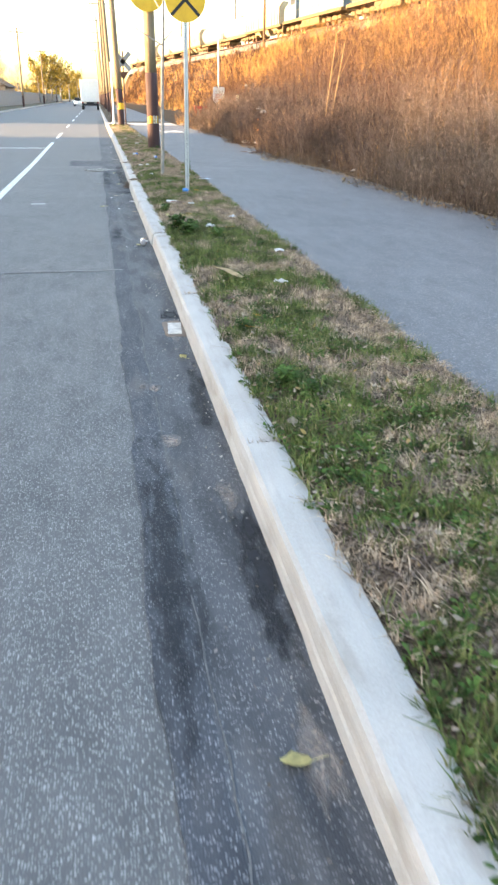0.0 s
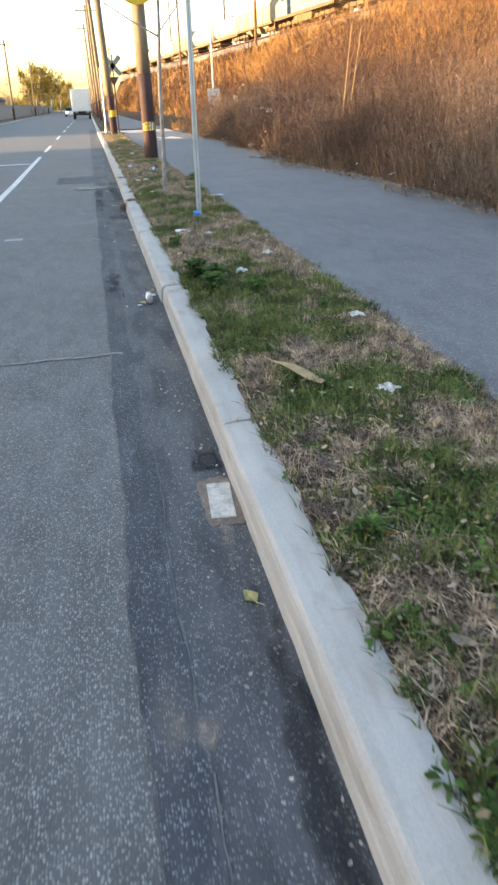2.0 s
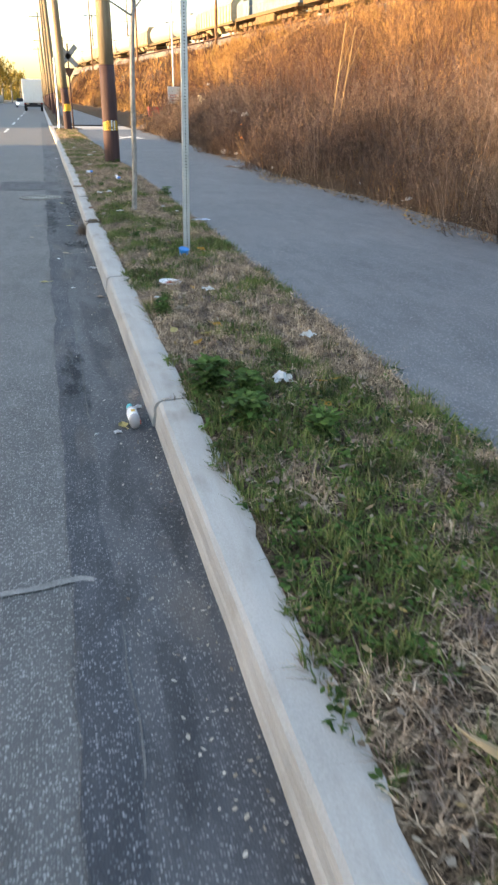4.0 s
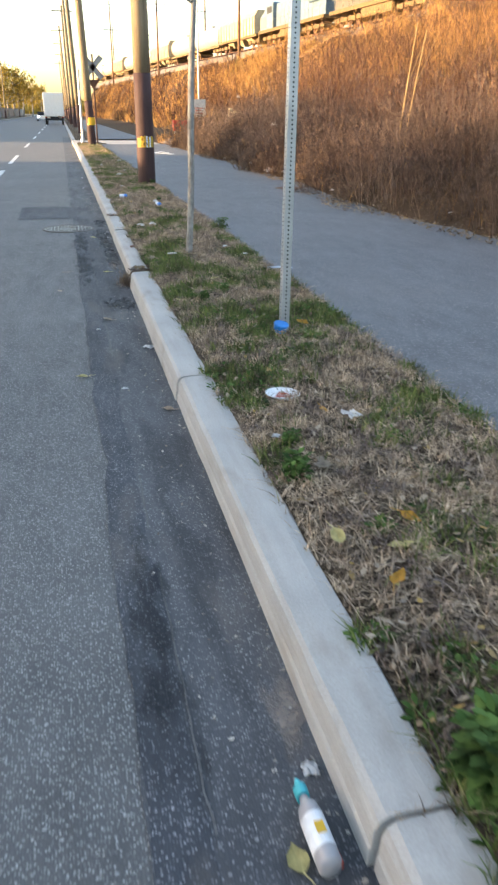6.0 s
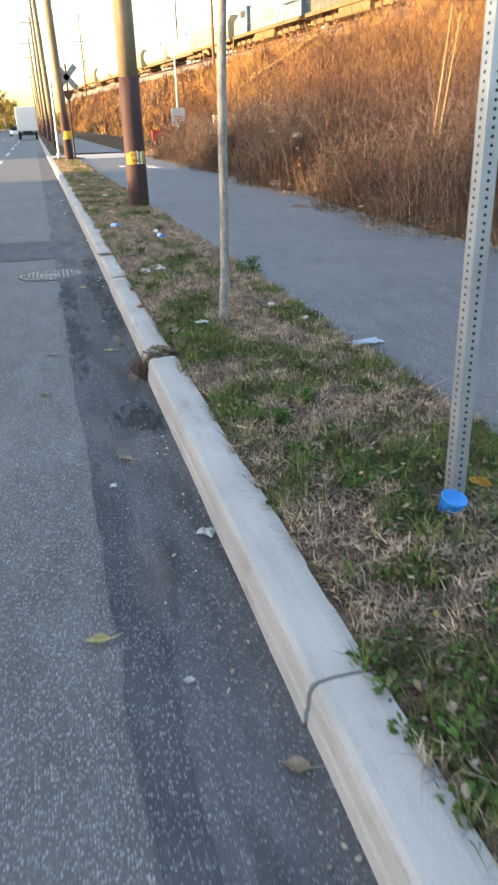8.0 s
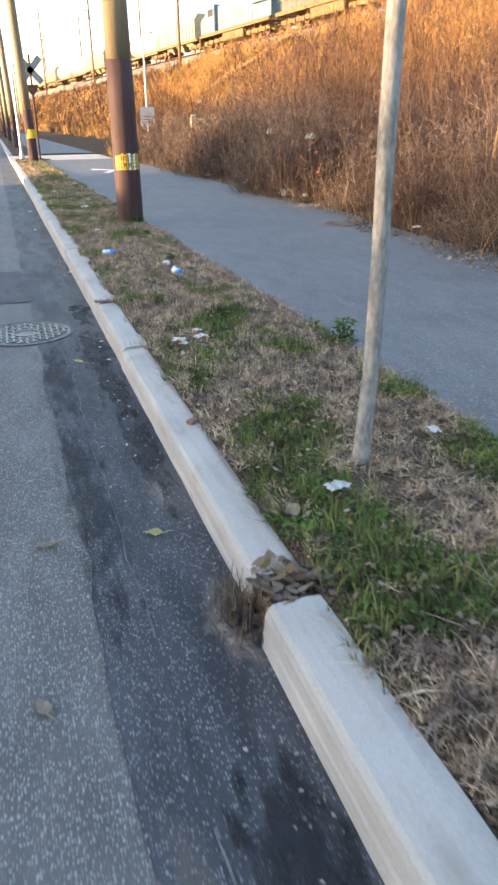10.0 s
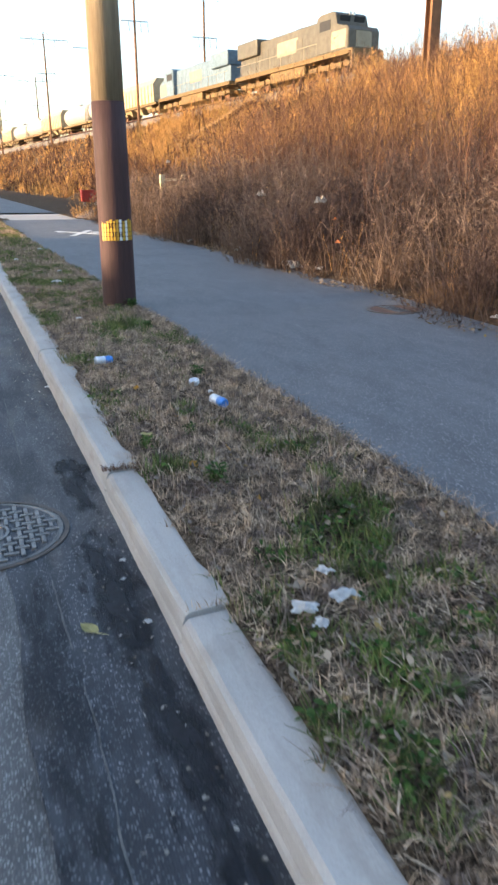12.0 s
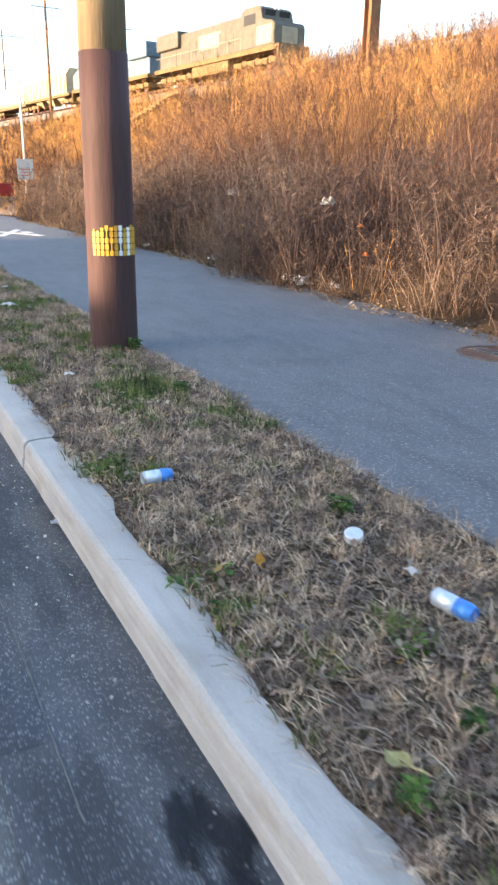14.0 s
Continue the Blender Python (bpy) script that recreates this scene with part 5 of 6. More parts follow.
def tin(x, y):
    e = empty("tin_lid", pose(x, y, 0.19, 12, -10, 0), label="round white plastic lid lying in the grass", category="lid")
    part("rim", lathe(bmesh.new(), [(0.033, 0.0), (0.034, 0.003), (0.034, 0.026), (0.031, 0.028)], 28), M["paper"], e, smooth=False)
    part("top_disc", lathe(bmesh.new(), [(0.028, 0.026), (0.028, 0.029)], 28), M["can_silver"], e)


tin(0.81, 19.64)


def scrap(x, y, z, w, d, turn, material, label, seed, name="paper_scrap", crumple=0.35):
    """A crumpled scrap of paper or film."""
    r = random.Random(seed)
    b = bmesh.new()
    n = 6
    g = [[None] * (n + 1) for _ in range(n + 1)]
    for i in range(n + 1):
        for j in range(n + 1):
            u, v_ = i / n - 0.5, j / n - 0.5
            k = 1 - 0.35 * r.random() * (max(abs(u), abs(v_)) > 0.45)
            g[i][j] = b.verts.new((u * w * k + r.uniform(-1, 1) * w * 0.03, v_ * d * k + r.uniform(-1, 1) * d * 0.03, crumple * min(w, d) * r.random() * (1.2 - abs(u) - abs(v_))))
    for i in range(n):
        for j in range(n):
            b.faces.new((g[i][j], g[i + 1][j], g[i + 1][j + 1], g[i][j + 1]))
    bmesh.ops.solidify(b, geom=b.faces[:], thickness=0.0015)
    ob = part(name, b, material)
    ob.matrix_world = pose(x, y, z, 0, 0, turn)
    return tagged(ob, label, "litter", "paper litter")


SCRAPS = ((1.07, 6.54, 0.1, 0.1), (0.79, 5.24, 0.09, 0.11), (0.63, 8.15, 0.15, 0.11), (0.645, 10.19, 0.1, 0.08), (0.24, 10.02, 0.04, 0.04), (0.41, 14.68, 0.1, 0.07), (1.0, 8.87, 0.09, 0.09), (1.02, 15.05, 0.08, 0.05), (0.47, 17.04, 0.06, 0.05), (0.31, 16.85, 0.09, 0.07), (0.45, 16.88, 0.1, 0.07), (0.32, 16.76, 0.05, 0.05), (0.82, 19.33, 0.05, 0.04), (0.65, 25.2, 0.16, 0.1), (0.48, 22.3, 0.07, 0.05), (0.85, 26.5, 0.1, 0.06), (1.12, 14.55, 0.08, 0.05), (0.4, 28.5, 0.12, 0.08), (1.0, 30.5, 0.1, 0.1))
for k, (x, y, w, d) in enumerate(SCRAPS):
    scrap(x, y, 0.212, w, d, 37 * k, M["paper"], "crumpled white tissue scrap lying in the grass", k)
for k, (x, y, w) in enumerate(((4.25, 25.75, 0.3), (4.45, 25.3, 0.2), (4.5, 28.9, 0.2), (4.55, 16.9, 0.22), (4.6, 15.1, 0.2), (4.5, 22.8, 0.14), (4.7, 12.3, 0.16), (4.35, 31.5, 0.2), (5.1, 27.2, 0.3), (4.2, 20.9, 0.12))):
    scrap(x, y, 0.2, w, w * 0.7, 51 * k, M["paper"], "dirty white rubbish caught at the edge of the brush", 40 + k, crumple=0.6)
scrap(4.3, 26.1, 0.2, 0.1, 0.34, 10, M["paper"], "torn white plastic bag hanging in the weeds", 77, "plastic_bag", 1.2)
scrap(1.29, 13.9, 0.19, 0.26, 0.12, 10, M["can_silver"], "pale blue wrapper on the edge of the path", 60, "wrapper", 0.2)
scrap(0.03, 8.43, 0.008, 0.05, 0.05, 0, M["paper"], "white scrap in the gutter", 61).location.x = -0.09
for k, (x, y, s) in enumerate(((-0.225, 8.12, 0.045), (-0.33, 8.12, 0.025), (-0.093, 12.17, 0.08), (-0.32, 11.35, 0.035), (-0.41, 12.71, 0.04), (-0.07, 17.74, 0.028), (-0.1, 17.59, 0.024), (-0.08, 17.27, 0.03), (-0.03, 20.6, 0.05), (-0.2, 24.3, 0.05), (-0.15, 27.0, 0.06))):
    scrap(x, y, 0.008, s, s * 0.8, 67 * k, M["paper"], "small white scrap on the gutter asphalt", 80 + k)

# striped oval food tray
tray = empty("food_tray", pose(0.42, 10.57, 0.19, 6, 4, 5), label="crushed white paper tray with red print in the grass", category="litter")
b = bmesh.new()
prof = [(0.05, 0.004), (0.085, 0.006), (0.1, 0.022), (0.104, 0.02), (0.09, 0.001), (0.05, 0.0)]
lathe(b, prof, 24, Matrix.Diagonal((0.88, 0.66, 0.7, 1)))
part("dish", b, M["paper"], tray)
b = bmesh.new()
for k in range(4):
    box(b, -0.05 + 0.012 * k, 0.05 - 0.01 * k, -0.03 + 0.017 * k, -0.024 + 0.017 * k, 0.005, 0.0075)
part("print_bars", b, M["print"], tray)

# squeeze bottle in the gutter
bt = empty("squeeze_bottle", pose(-0.135, 8.14, 0.043, -90, 0, 2) @ Matrix.Diagonal((0.75, 1.0, 1.0, 1.0)), label="clear squeeze bottle with teal cap lying in the gutter", category="bottle")
part("body", lathe(bmesh.new(), [(0.03, 0.0), (0.036, 0.008), (0.036, 0.13), (0.03, 0.155), (0.018, 0.17)], 24), M["bottle"], bt, smooth=True)
part("label", lathe(bmesh.new(), [(0.0366, 0.035), (0.0366, 0.12)], 24), M["paper"], bt, "white paper label")
part("yellow_spot", box(bmesh.new(), -0.014, 0.014, -0.0385, -0.0362, 0.06, 0.09, 0.0008), M["yellow"], bt)
part("red_stripe", box(bmesh.new(), 0.024, 0.0375, -0.008, 0.012, 0.002, 0.034, 0.002), M["print"], bt)
part("neck", lathe(bmesh.new(), [(0.014, 0.168), (0.014, 0.19)], 18), M["bottle"], bt)
part("cap", lathe(bmesh.new(), [(0.021, 0.184), (0.022, 0.19), (0.022, 0.212), (0.012, 0.22), (0.008, 0.235)], 20), M["teal"], bt, "teal screw cap")

# blue cup at the foot of the sign post
cup = empty("plastic_cup", pose(0.725, 11.77, 0.165, 14, 8, 0), label="small bright blue plastic cup beside the sign post", category="cup")
part("wall", lathe(bmesh.new(), [(0.034, 0.0), (0.04, 0.005), (0.046, 0.075), (0.043, 0.076), (0.036, 0.012), (0.01, 0.01)], 22), M["blue_cap"], cup)
part("rim", lathe(bmesh.new(), [(0.046, 0.072), (0.05, 0.075), (0.046, 0.08)], 22), M["blue_cap"], cup)

# long corn husk
hk = empty("dry_husk", pose(0.43, 5.56, 0.235, 0, 4, 206), label="long tan strip of dry husk lying across the grass", category="litter")
b = bmesh.new()
rows = []
for k in range(12):
    t = k / 11
    w = 0.03 * math.sin(math.pi * (0.08 + 0.75 * t ** 1.3)) + 0.002
    rows.append([b.verts.new((-w, (t - 0.5) * 0.4, 0.012 * math.sin(5 * t))), b.verts.new((0, (t - 0.5) * 0.4, 0.012 * math.sin(5 * t) + 0.006)), b.verts.new((w, (t - 0.5) * 0.4, 0.012 * math.sin(5 * t)))])
for r0, r1 in zip(rows, rows[1:]):
    for k in range(2):
        b.faces.new((r0[k], r0[k + 1], r1[k + 1], r1[k]))
bmesh.ops.solidify(b, geom=b.faces[:], thickness=0.003)
part("blade", b, M["husk"], hk)
part("stem", tube(bmesh.new(), [(0, -0.16, 0.0), (0.01, -0.2, 0.01), (0.0, -0.24, 0.004)], [0.005, 0.004, 0.003], 6), M["card"], hk)

# sunken access plate beside the kerb
pl = empty("access_plate", pose(-0.09, 4.72, 0.006), label="small pale worn access plate set in gutter asphalt", category="utility cover", kind="structure")
part("plate", box(bmesh.new(), -0.068, 0.03, -0.14, 0.15, -0.02, 0.0075, 0.003, pose(0, 0, 0, 0, 0, -4)), M["worn_white"], pl, "flaking pale plate")
b = bmesh.new()
ring = []
for k in range(36):
    t = 2 * math.pi * k / 36
    q = 1 + 0.16 * noise.noise((math.cos(t) * 2, math.sin(t) * 2, 3.0)) + 0.08 * noise.noise((math.cos(t) * 7, math.sin(t) * 7, 5.0))
    c, d = math.cos(t), math.sin(t)
    m = max(abs(c), abs(d)) ** 0.75
    ring.append((-0.015 + 0.085 * q * c / m, 0.01 + 0.2 * q * d / m))
lo, hi = [b.verts.new((x, y, -0.02)) for x, y in ring], [b.verts.new((x, y, 0.0035)) for x, y in ring]
b.faces.new(hi)
for k in range(36):
    b.faces.new((lo[k], lo[(k + 1) % 36], hi[(k + 1) % 36], hi[k]))
part("collar", b, M["sand"], pl, "crumbling sandy concrete collar")

# sandy stains on the gutter
def stain(x, y, w, d, material, seed, label, z=0.0085):
    b = bmesh.new()
    bmesh.ops.create_circle(b, cap_ends=True, segments=24, radius=1.0)
    ob = part("gutter_stain", b, material)
    ob.matrix_world = pose(x, y, z) @ Matrix.Diagonal((w, d, 1, 1))
    tagged(ob, label, "road stain", kind="structure")


for k, (x, y, w, d) in enumerate(((-0.35, 3.52, 0.09, 0.09), (-0.12, 2.15, 0.07, 0.26), (-0.12, 0.75, 0.07, 0.28), (-0.3, 2.75, 0.07, 0.12), (-0.1, 8.62, 0.08, 0.24), (-0.12, 14.3, 0.09, 0.3), (-0.11, 4.62, 0.09, 0.34), (-0.14, 15.3, 0.07, 0.3))):
    stain(x, y, w, d, M["dirt"], 3.1 * k, "sandy dirt washed against the kerb", 0.0086 + 0.0001 * k)
for k, (x, y, w, d) in enumerate(((-0.17, 13.52, 0.2, 0.32), (-0.15, 17.5, 0.14, 0.75), (-0.13, 16.7, 0.12, 0.7), (-0.12, 18.6, 0.1, 0.5), (-0.1, 3.3, 0.1, 0.9), (-0.1, 1.6, 0.1, 0.7), (-0.4, 9.1, 0.1, 0.9), (-0.12, 5.1, 0.13, 0.16), (-0.12, 15.7, 0.1, 0.7), (-0.43, 15.3, 0.14, 1.4), (-0.43, 17.0, 0.15, 1.0), (-0.1, 18.85, 0.13, 0.2), (-0.42, 1.8, 0.12, 1.3))):
    stain(x, y, w, d, M["tar_soft" if d > 0.8 else "tar"], 7.7 * k + 1, "black tar stain on the gutter asphalt", 0.0092 + 0.0001 * k)

# dead grass clump in the broken kerb joint
P = np.stack([rng.normal(-0.06, 0.04, 240), rng.normal(14.33, 0.07, 240), np.full(240, 0.004)], 1)
v, q, _ = ribbons(P, rng.uniform(0.05, 0.15, 240), np.full(240, 0.006), np.abs(rng.normal(0.5, 0.5, 240)), rng, levels=3)
n = 160
P = np.stack([rng.uniform(-0.1, 0.2, n), rng.normal(14.27, 0.06, n), np.zeros(n)], 1)
P[:, 2] = np.where(P[:, 0] < -0.03, 0.01, 0.137) + rng.uniform(0, 0.02, n)
w, f = blades_oval(P, rng.uniform(0.02, 0.06, n), rng.uniform(0.015, 0.035, n), rng.uniform(0, 6.28, n), rng.uniform(-0.2, 0.4, n), -0.2)
fast("joint_leaves", w, f, M["litter"], "stuff", "dead brown leaves caught in the broken kerb joint", "dead leaves")
fast("dead_clump", v, q, M["litter"], "stuff", "clump of dead grass in the broken kerb joint", "dead grass")
for k, y in enumerate((2.36, 5.2, 8.15, 17.07, 18.38)):
    n = 26
    P = np.stack([rng.uniform(0.0, 0.14, n), rng.normal(y, 0.008, n), np.full(n, 0.146)], 1)
    v, q, _ = ribbons(P, rng.uniform(0.012, 0.035, n), np.full(n, 0.004), np.abs(rng.normal(0.8, 0.4, n)), rng, levels=3)
    fast("joint_weeds", v, q, M["dry"], "stuff", "wisps of dead grass in a kerb joint", "dead grass")
n = 150
P = np.stack([rng.uniform(-0.02, 0.16, n), rng.normal(18.385, 0.012, n), np.full(n, 0.146)], 1)
v, q, _ = ribbons(P, rng.uniform(0.015, 0.04, n), np.full(n, 0.004), np.abs(rng.normal(0.9, 0.5, n)), rng, levels=3)
fast("joint_root", v, q, M["russet"], "stuff", "reddish-brown dead weed matted in a kerb joint", "dead grass")
# reddish-brown leaf clump, built as a small bevelled block
bk = box(bmesh.new(), -0.03, 0.03, -0.02, 0.02, 0, 0.02, 0.005)
ob = part("leaf_clump", bk, M["leaf_russet"])
ob.matrix_world = pose(0.11, 15.68, 0.128, 4, 0, 30)
tagged(ob, "reddish-brown leaf clump lying on kerb", "rubble")

bm = box(bmesh.new(), -0.03, 0.24, 14.16, 14.345, 0.0, 0.135, 0.025)
tagged(part("soil_plug", bm, M["soil"]), "brown soil filling the broken kerb joint", "soil", kind="structure")

# weeds of their own
def weed(x, y, n, size, label):
    n = int(n * 1.8)
    a = rng.uniform(0, 6.28, n)
    r = rng.uniform(0, size * 0.4, n)
    P = np.stack([x + r * np.cos(a), y + r * np.sin(a), 0.16 + rng.uniform(0, size * 0.9, n)], 1)
    v, q = blades_oval(P, rng.uniform(0.2, 0.38, n) * size, rng.uniform(0.1, 0.2, n) * size, a + rng.normal(0, 0.6, n), rng.uniform(0.0, 1.2, n), 0.35)
    e = empty("weed_plant", None, label=label, category="weed", group="green weeds on the verge")
    fast("leaves", v, q, M["weed"], parent=e)
    b = bmesh.new()
    for k in range(7):
        t = 6.283 * k / 7
        tube(b, [(x, y, 0.14), (x + 0.3 * size * math.cos(t), y + 0.3 * size * math.sin(t), 0.16 + size * 0.8)], [0.003, 0.0015], 5)
    part("stem", b, M["weed"], e)


for x, y, n, s in ((1.29, 16.6, 70, 0.16), (1.12, 22.93, 80, 0.13), (0.98, 22.9, 40, 0.09), (0.32, 3.0, 120, 0.12), (0.4, 2.8, 80, 0.11), (0.28, 4.05, 60, 0.1), (0.25, 8.18, 170, 0.18), (0.4, 8.0, 140, 0.16), (0.9, 19.85, 90, 0.1), (0.33, 7.72, 160, 0.16), (0.62, 7.5, 120, 0.14), (0.24, 9.7, 90, 0.12), (0.42, 18.0, 70, 0.1), (0.3, 5.2, 40, 0.07), (0.95, 6.85, 80, 0.1), (0.6, 13.0, 90, 0.1), (0.4, 12.75, 90, 0.1), (0.24, 18.6, 40, 0.07), (0.5, 18.7, 50, 0.08), (0.3, 10.0, 90, 0.09), (1.0, 21.7, 120, 0.1)):
    weed(x, y, n, s, "bushy bright green weed on the verge")


# manhole cover with a basket-weave tread
mh = empty("manhole_cover", pose(-0.572, 18.18, 0.006), label="round worn cast-iron manhole cover with basket-weave tread", category="manhole cover", kind="structure")
part("ring_frame", lathe(bmesh.new(), [(0.333, -0.03), (0.352, -0.03), (0.352, 0.004), (0.333, 0.004)], 48, caps=False), M["ring"], mh, "faintly rusty outer ring")
part("cover_disc", lathe(bmesh.new(), [(0.326, -0.03), (0.326, 0.002), (0.31, 0.004), (0.302, -0.003)], 48), M["iron_dark"], mh)
part("hub_ring", lathe(bmesh.new(), [(0.1, -0.01), (0.1, 0.006), (0.088, 0.006), (0.085, -0.01)], 32, caps=False), M["iron"], mh)
studs = bmesh.new()
box(studs, -0.029, 0.029, -0.0085, 0.0085, -0.006, 0.005, 0.0025)
stud_mesh = bpy.data.meshes.new("tread_bar")
studs.to_mesh(stud_mesh)
studs.free()
stud_mesh.materials.append(M["iron"])
for i in range(-7, 8):
    for j in range(-7, 8):
        x, y = i * 0.046, j * 0.046
        if 0.115 < math.hypot(x, y) < 0.283:
            ob = new("tread_bar", stud_mesh)
            ob.parent = mh
            ob.matrix_local = pose(x, y, 0.003, 0, 0, 0 if (i + j) % 2 else 90)
# small rusty cover in the path
rc = empty("valve_cover", pose(3.65, 21.85, 0.178) @ Matrix.Diagonal((0.85, 0.85, 1, 1)), label="low rusty iron cover set in the path edge", category="utility cover", kind="structure")
part("ring_frame", lathe(bmesh.new(), [(0.3, -0.02), (0.34, -0.02), (0.34, 0.004), (0.3, 0.006)], 32, caps=False), M["ring"], rc)
part("lid", lathe(bmesh.new(), [(0.298, -0.02), (0.298, 0.003), (0.28, 0.005)], 32), M["rust"], rc)
for i in range(-4, 5):
    ob = new("tread_bar", stud_mesh)
    ob.parent = rc
    ob.matrix_local = pose(0, i * 0.055, 0.006, 0, 0, 0) @ Matrix.Diagonal((3.4, 1.3, 1, 1))
# faded crossed marking on the path
b = bmesh.new()
for turn, lift in ((24, 0.003), (-24, 0.0033)):
    box(b, -0.08, 0.08, -1.1, 1.1, -0.02, lift, 0, pose(0, 0, 0, 0, 0, turn))
box(b, -0.5, -0.3, 0.5, 1.0, -0.02, 0.0036)
box(b, 0.3, 0.5, -0.2, 0.3, -0.02, 0.0036)
ob = part("path_mark", b, M["paint"])
ob.matrix_world = pose(2.65, 35.9, 0.1765, 0, 0, 4)
tagged(ob, "faded white crossed marking painted on the footpath", "road marking", kind="structure")

# ---- things at the foot of the bank ----
# timber guard with two posts and a rail
def bz(x, y):
    return float(bank_z(np.array(float(x)), np.array(float(y))))


gx, gy = 7.7, 45.0
gd = empty("timber_guard", pose(gx, gy, bz(gx, gy)), label="low cream timber guard of two posts and rail", category="barrier")
for s in (-0.43, 0.43):
    part("post", box(bmesh.new(), s - 0.09, s + 0.09, -0.09, 0.09, -0.3, 0.72, 0.012), M["cream"], gd)
part("rail", box(bmesh.new(), -0.36, 0.36, -0.03, 0.03, 0.48, 0.58, 0.008), M["cream"], gd)
part("brace", box(bmesh.new(), -0.36, 0.36, -0.02, 0.02, -0.04, 0.04, 0.006, pose(0, 0, 0.3, 0, -15, 0)), M["cream"], gd)
rb = empty("red_box", pose(7.6, 64.0, bz(7.6, 64.0)), label="red metal box on short legs beside the path", category="box")
part("body", box(bmesh.new(), -0.5, 0.5, -0.3, 0.3, 0.2, 0.85, 0.05), M["red"], rb)
for sx in (-0.36, 0.36):
    for sy in (-0.22, 0.22):
        part("leg", box(bmesh.new(), sx - 0.03, sx + 0.03, sy - 0.03, sy + 0.03, -0.2, 0.2), M["galv"], rb)
part("lid", box(bmesh.new(), -0.53, 0.53, -0.33, 0.33, 0.85, 0.9, 0.015), M["red"], rb)
sp = empty("notice_post", pose(9.45, 66.9, bz(9.45, 66.9)), label="tall grey steel post carrying a pale square notice", category="sign")
part("post", tube(bmesh.new(), [(0, 0, -0.3), (0, 0, 8.4)], [0.07, 0.06], 10), M["galv"], sp)
part("notice", box(bmesh.new(), -0.48, 0.48, -0.1, -0.075, 0.75, 1.95, 0.008), M["worn_white"], sp, "pale notice board")
b = bmesh.new()
for k in range(3):
    box(b, -0.3, 0.26 - 0.12 * (k % 2), -0.104, -0.099, 1.0 + 0.17 * k, 1.05 + 0.17 * k)
part("print_bars", b, M["print"], sp, "unreadable reddish print")
# sandy mound, added under the golden weeds, lit at the drive's edge
tagged(sheet("sand_mound", np.linspace(4.0, 7.2, 14), np.linspace(44.5, 49.5, 20), lambda X, Y: 0.02 + 0.5 * np.clip(1 - ((X - 5.5) / 1.5) ** 2 - ((Y - 47) / 2.3) ** 2, 0, 1), M["sand"]), "low mound of sandy earth added under the golden weeds beside the drive", "mound", kind="structure")
# timber steps climbing the bank
st = empty("bank_steps", None, label="flight of weathered timber steps up the embankment", category="steps")
for k in range(21):
    t = k / 20
    x, y = 15.6 + 7.5 * t, 72.6 + 2.7 * t
    z = bz(x, y) + 1.0
    part("tread", box(bmesh.new(), -0.38, 0.38, -0.1, 0.1, -0.06, 0.04, 0.01, pose(x, y, z, 0, 0, -70)), M["step_timber"], st)
for s in (-1, 1):
    pts = []
    for k in range(9):
        t = k / 8
        x, y = 15.6 + 7.5 * t - s * 0.13, 72.6 + 2.7 * t + s * 0.36
        pts.append((x, y, bz(x, y) + 0.8))
    part("stringer", tube(bmesh.new(), pts, [0.035] * 9, 6), M["pole_low"], st)
# pale dead stems in the brush: two tall reeds, then two trunks
for x, y, h, lx, ly in ((5.75, 21.8, 2.5, 0.1, 0), (6.0, 22.1, 2.4, 0.16, 0.05), (10.5, 50, 2.6, -0.6, 0.1), (11.3, 51.5, 2.4, -0.3, 0.1)):
    z0 = bz(x, y)
    e = empty("dead_stem", pose(x, y, z0), label="pale leaning dead stem in the brush", category="tree", group="dead saplings")
    part("stem", tube(bmesh.new(), [(lx * s * h, ly * s * h, s * h - 0.1) for s in (0, 0.3, 0.6, 1.0)], [0.018, 0.016, 0.014, 0.012], 8), M["reed"], e)
    part("twig", tube(bmesh.new(), [(lx * 0.6 * h, ly * 0.6 * h, 0.6 * h - 0.1), (lx * 0.9 * h + 0.3, ly * h, 0.95 * h)], [0.009, 0.004], 6), M["reed"], e)
# rubbish and orange leaf clusters caught in the brush, all drawn as crumpled sheets
for k, (x, y, dz, m, lab) in enumerate(((4.48, 24.9, 0.75, "orange", "small cluster of orange leaves caught in the weeds"), (4.44, 24.7, 0.45, "orange", "small cluster of orange leaves caught in the weeds"), (4.92, 26.25, 0.75, "worn_white", "pale plastic bag caught in the weeds"), (5.6, 30.5, 0.7, "worn_white", "pale plastic bag caught in the weeds"), (8.2, 47.5, 1.2, "worn_white", "pale plastic bag caught in the weeds"))):
    scrap(x, y, bz(x, y) + dz, 0.05 if m == "orange" else 0.18, 0.09 if m == "orange" else 0.22, 40 * k, M[m], lab, 120 + k, "snagged_scrap", 0.9)
# blue tarpaulin heap on the slope
b = bmesh.new()
bmesh.ops.create_icosphere(b, subdivisions=3, radius=1.0)
for v in b.verts:
    v.co = Vector((v.co.x * 0.9, v.co.y * 0.7, max(-0.2, v.co.z) * 0.32)) * (1 + 0.35 * noise.noise(v.co * 2.3))
ob = part("rubble_heap", b, M["slate"])
ob.matrix_world = pose(10.6, 43.6, bz(10.6, 43.6))
tagged(ob, "heap of blue-grey broken rubble on the slope", "rubble")

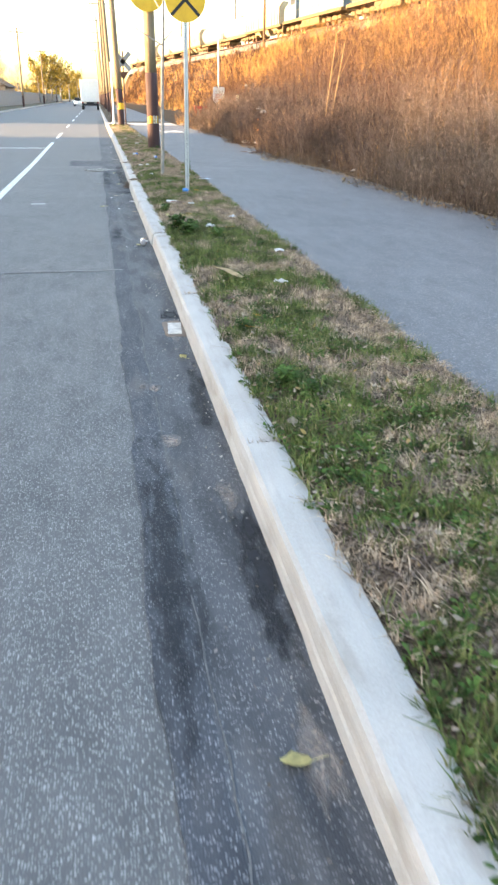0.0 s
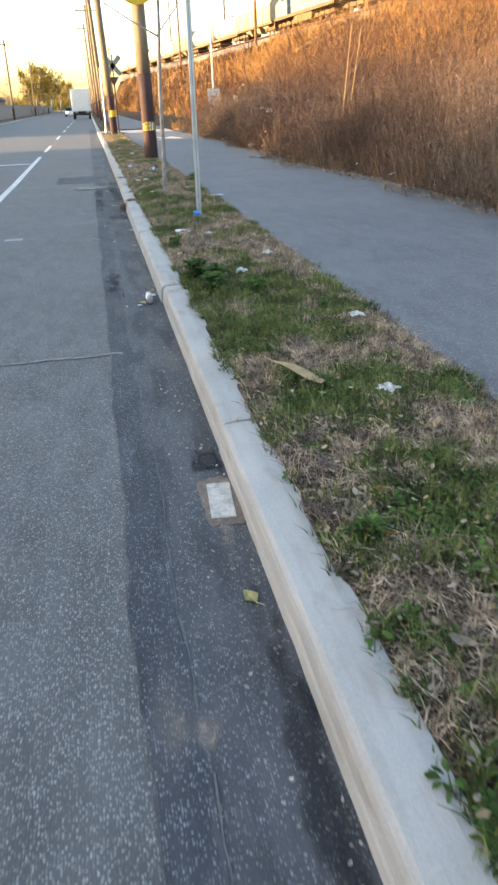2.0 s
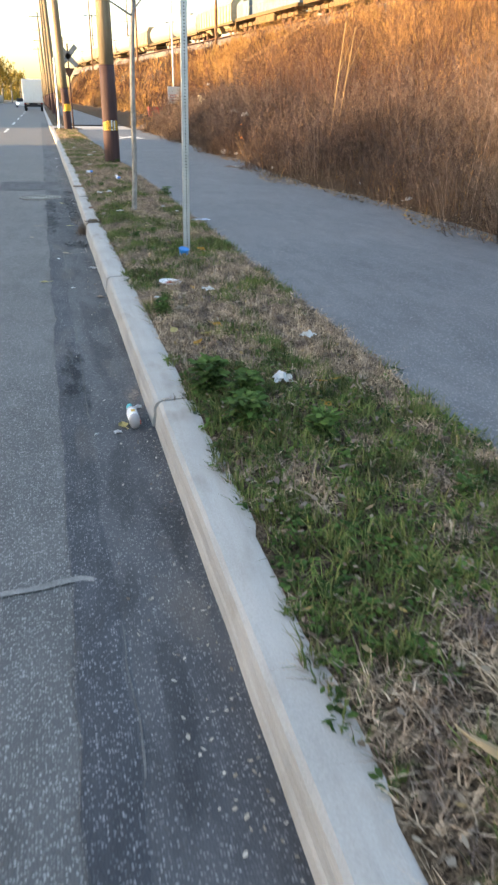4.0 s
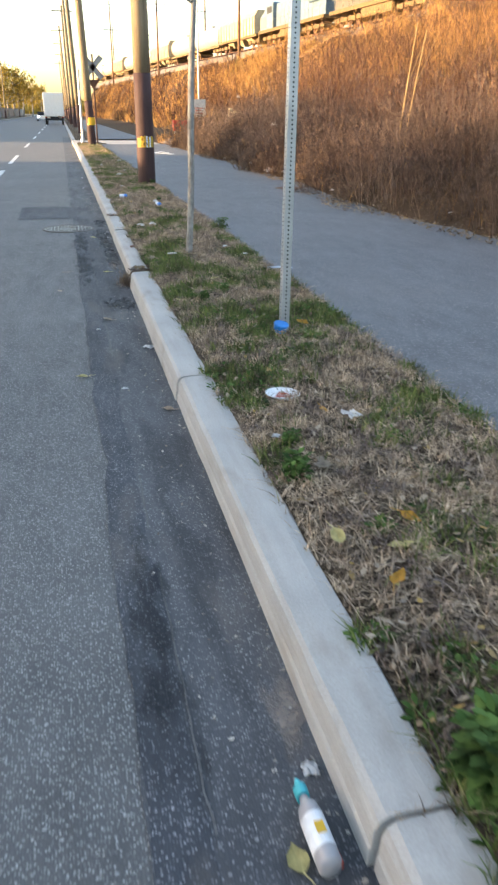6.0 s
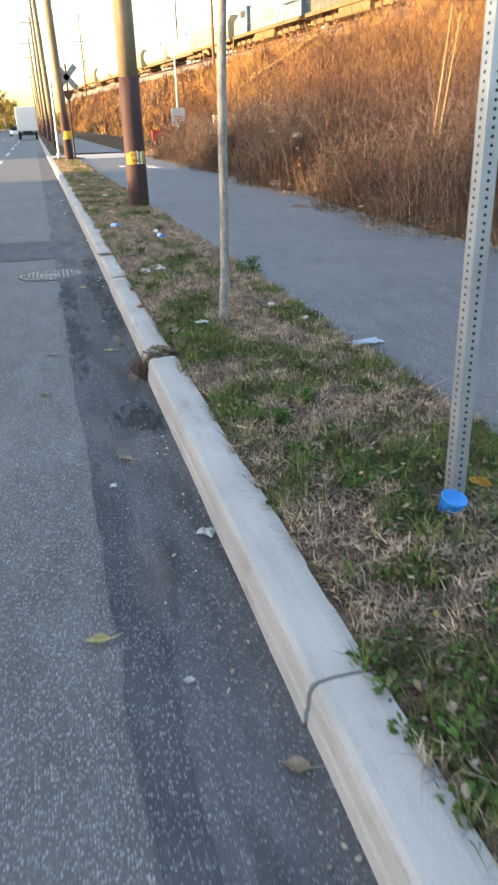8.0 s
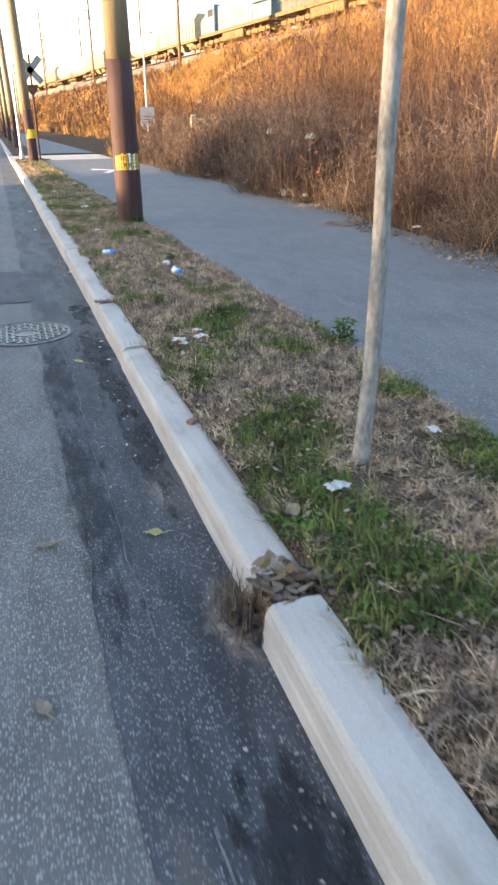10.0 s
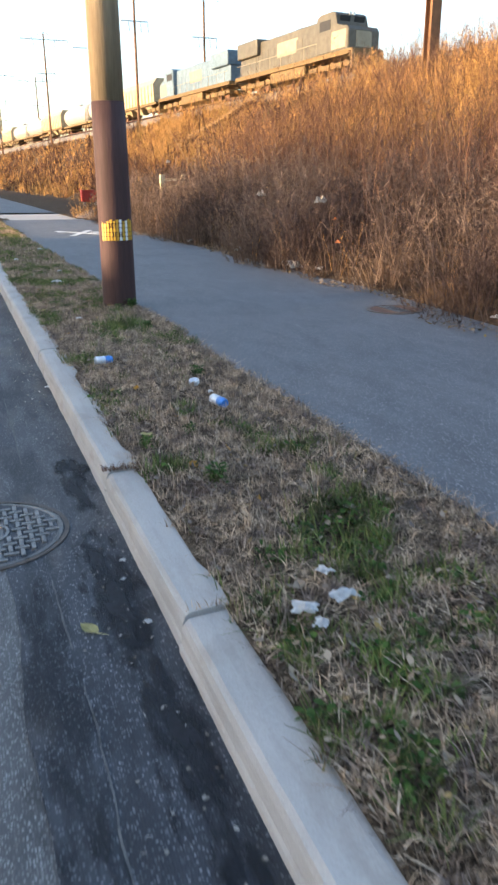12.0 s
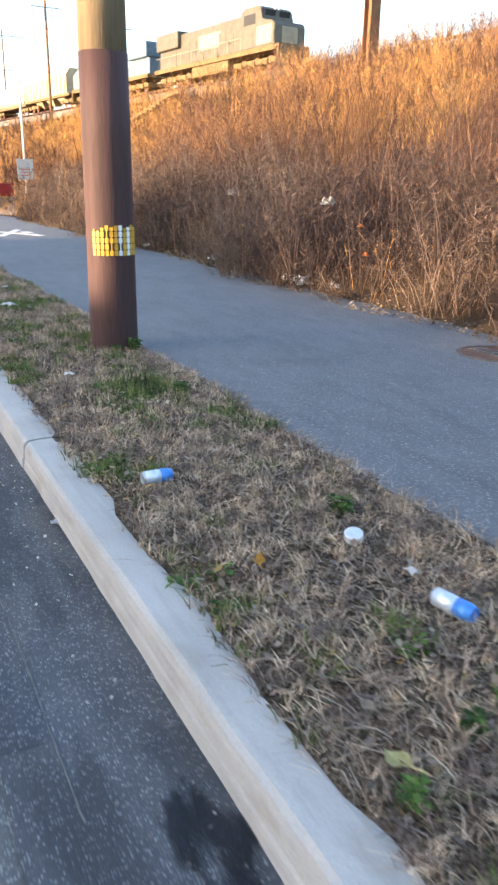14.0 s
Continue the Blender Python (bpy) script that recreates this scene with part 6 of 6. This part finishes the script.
# ---- vehicles ----
def box_truck(x, y):
    e = empty("box_truck", pose(x, y, 0.0), label="white box truck parked at the kerb, seen from behind", category="truck")
    part("cargo_box", box(bmesh.new(), -1.2, 1.2, 0, 6.0, 0.95, 3.6, 0.05), M["truck_white"], e)
    for s in (-1, 1):
        part("rear_door", box(bmesh.new(), s * 0.57 - 0.54, s * 0.57 + 0.54, -0.03, 0.02, 1.1, 3.45, 0.01), M["truck_white"], e)
        part("tail_light", box(bmesh.new(), s * 1.0 - 0.1, s * 1.0 + 0.1, -0.03, 0.02, 0.8, 0.92, 0.01), M["red"], e)
        for yy in (0.9, 7.0):
            wh = part("wheel", lathe(bmesh.new(), [(0.3, -0.13), (0.46, -0.12), (0.48, 0.0), (0.46, 0.12), (0.3, 0.13)], 22, pose(s * 0.98, yy, 0.48, 0, 90, 0)), M["rubber"], e)
            part("rim", lathe(bmesh.new(), [(0.28, -0.14), (0.28, 0.14)], 18, pose(s * 0.98, yy, 0.48, 0, 90, 0)), M["galv"], wh)
    part("chassis", box(bmesh.new(), -0.5, 0.5, 0.1, 7.6, 0.6, 0.95, 0.02), M["black"], e)
    part("bumper", box(bmesh.new(), -1.1, 1.1, -0.12, 0.0, 0.5, 0.75, 0.02), M["black"], e)
    part("cab", box(bmesh.new(), -1.05, 1.05, 6.1, 8.2, 0.7, 2.6, 0.12), M["truck_white"], e)


box_truck(-1.2, 110)


def car(x, y):
    e = empty("car", pose(x, y, 0.0), label="pale oncoming car far down the road", category="car")
    part("body", box(bmesh.new(), -0.88, 0.88, -2.1, 2.1, 0.3, 0.9, 0.12), M["truck_white"], e)
    part("cabin", box(bmesh.new(), -0.75, 0.75, -1.0, 1.4, 0.9, 1.45, 0.15), M["black"], e)
    for s in (-1, 1):
        part("headlight", box(bmesh.new(), s * 0.62 - 0.16, s * 0.62 + 0.16, -2.13, -2.08, 0.6, 0.76, 0.02), M["lamp"], e)
        for yy in (-1.3, 1.3):
            part("wheel", lathe(bmesh.new(), [(0.32, -0.1), (0.32, 0.1)], 18, pose(s * 0.78, yy, 0.32, 0, 90, 0)), M["rubber"], e)


car(-3.4, 150)
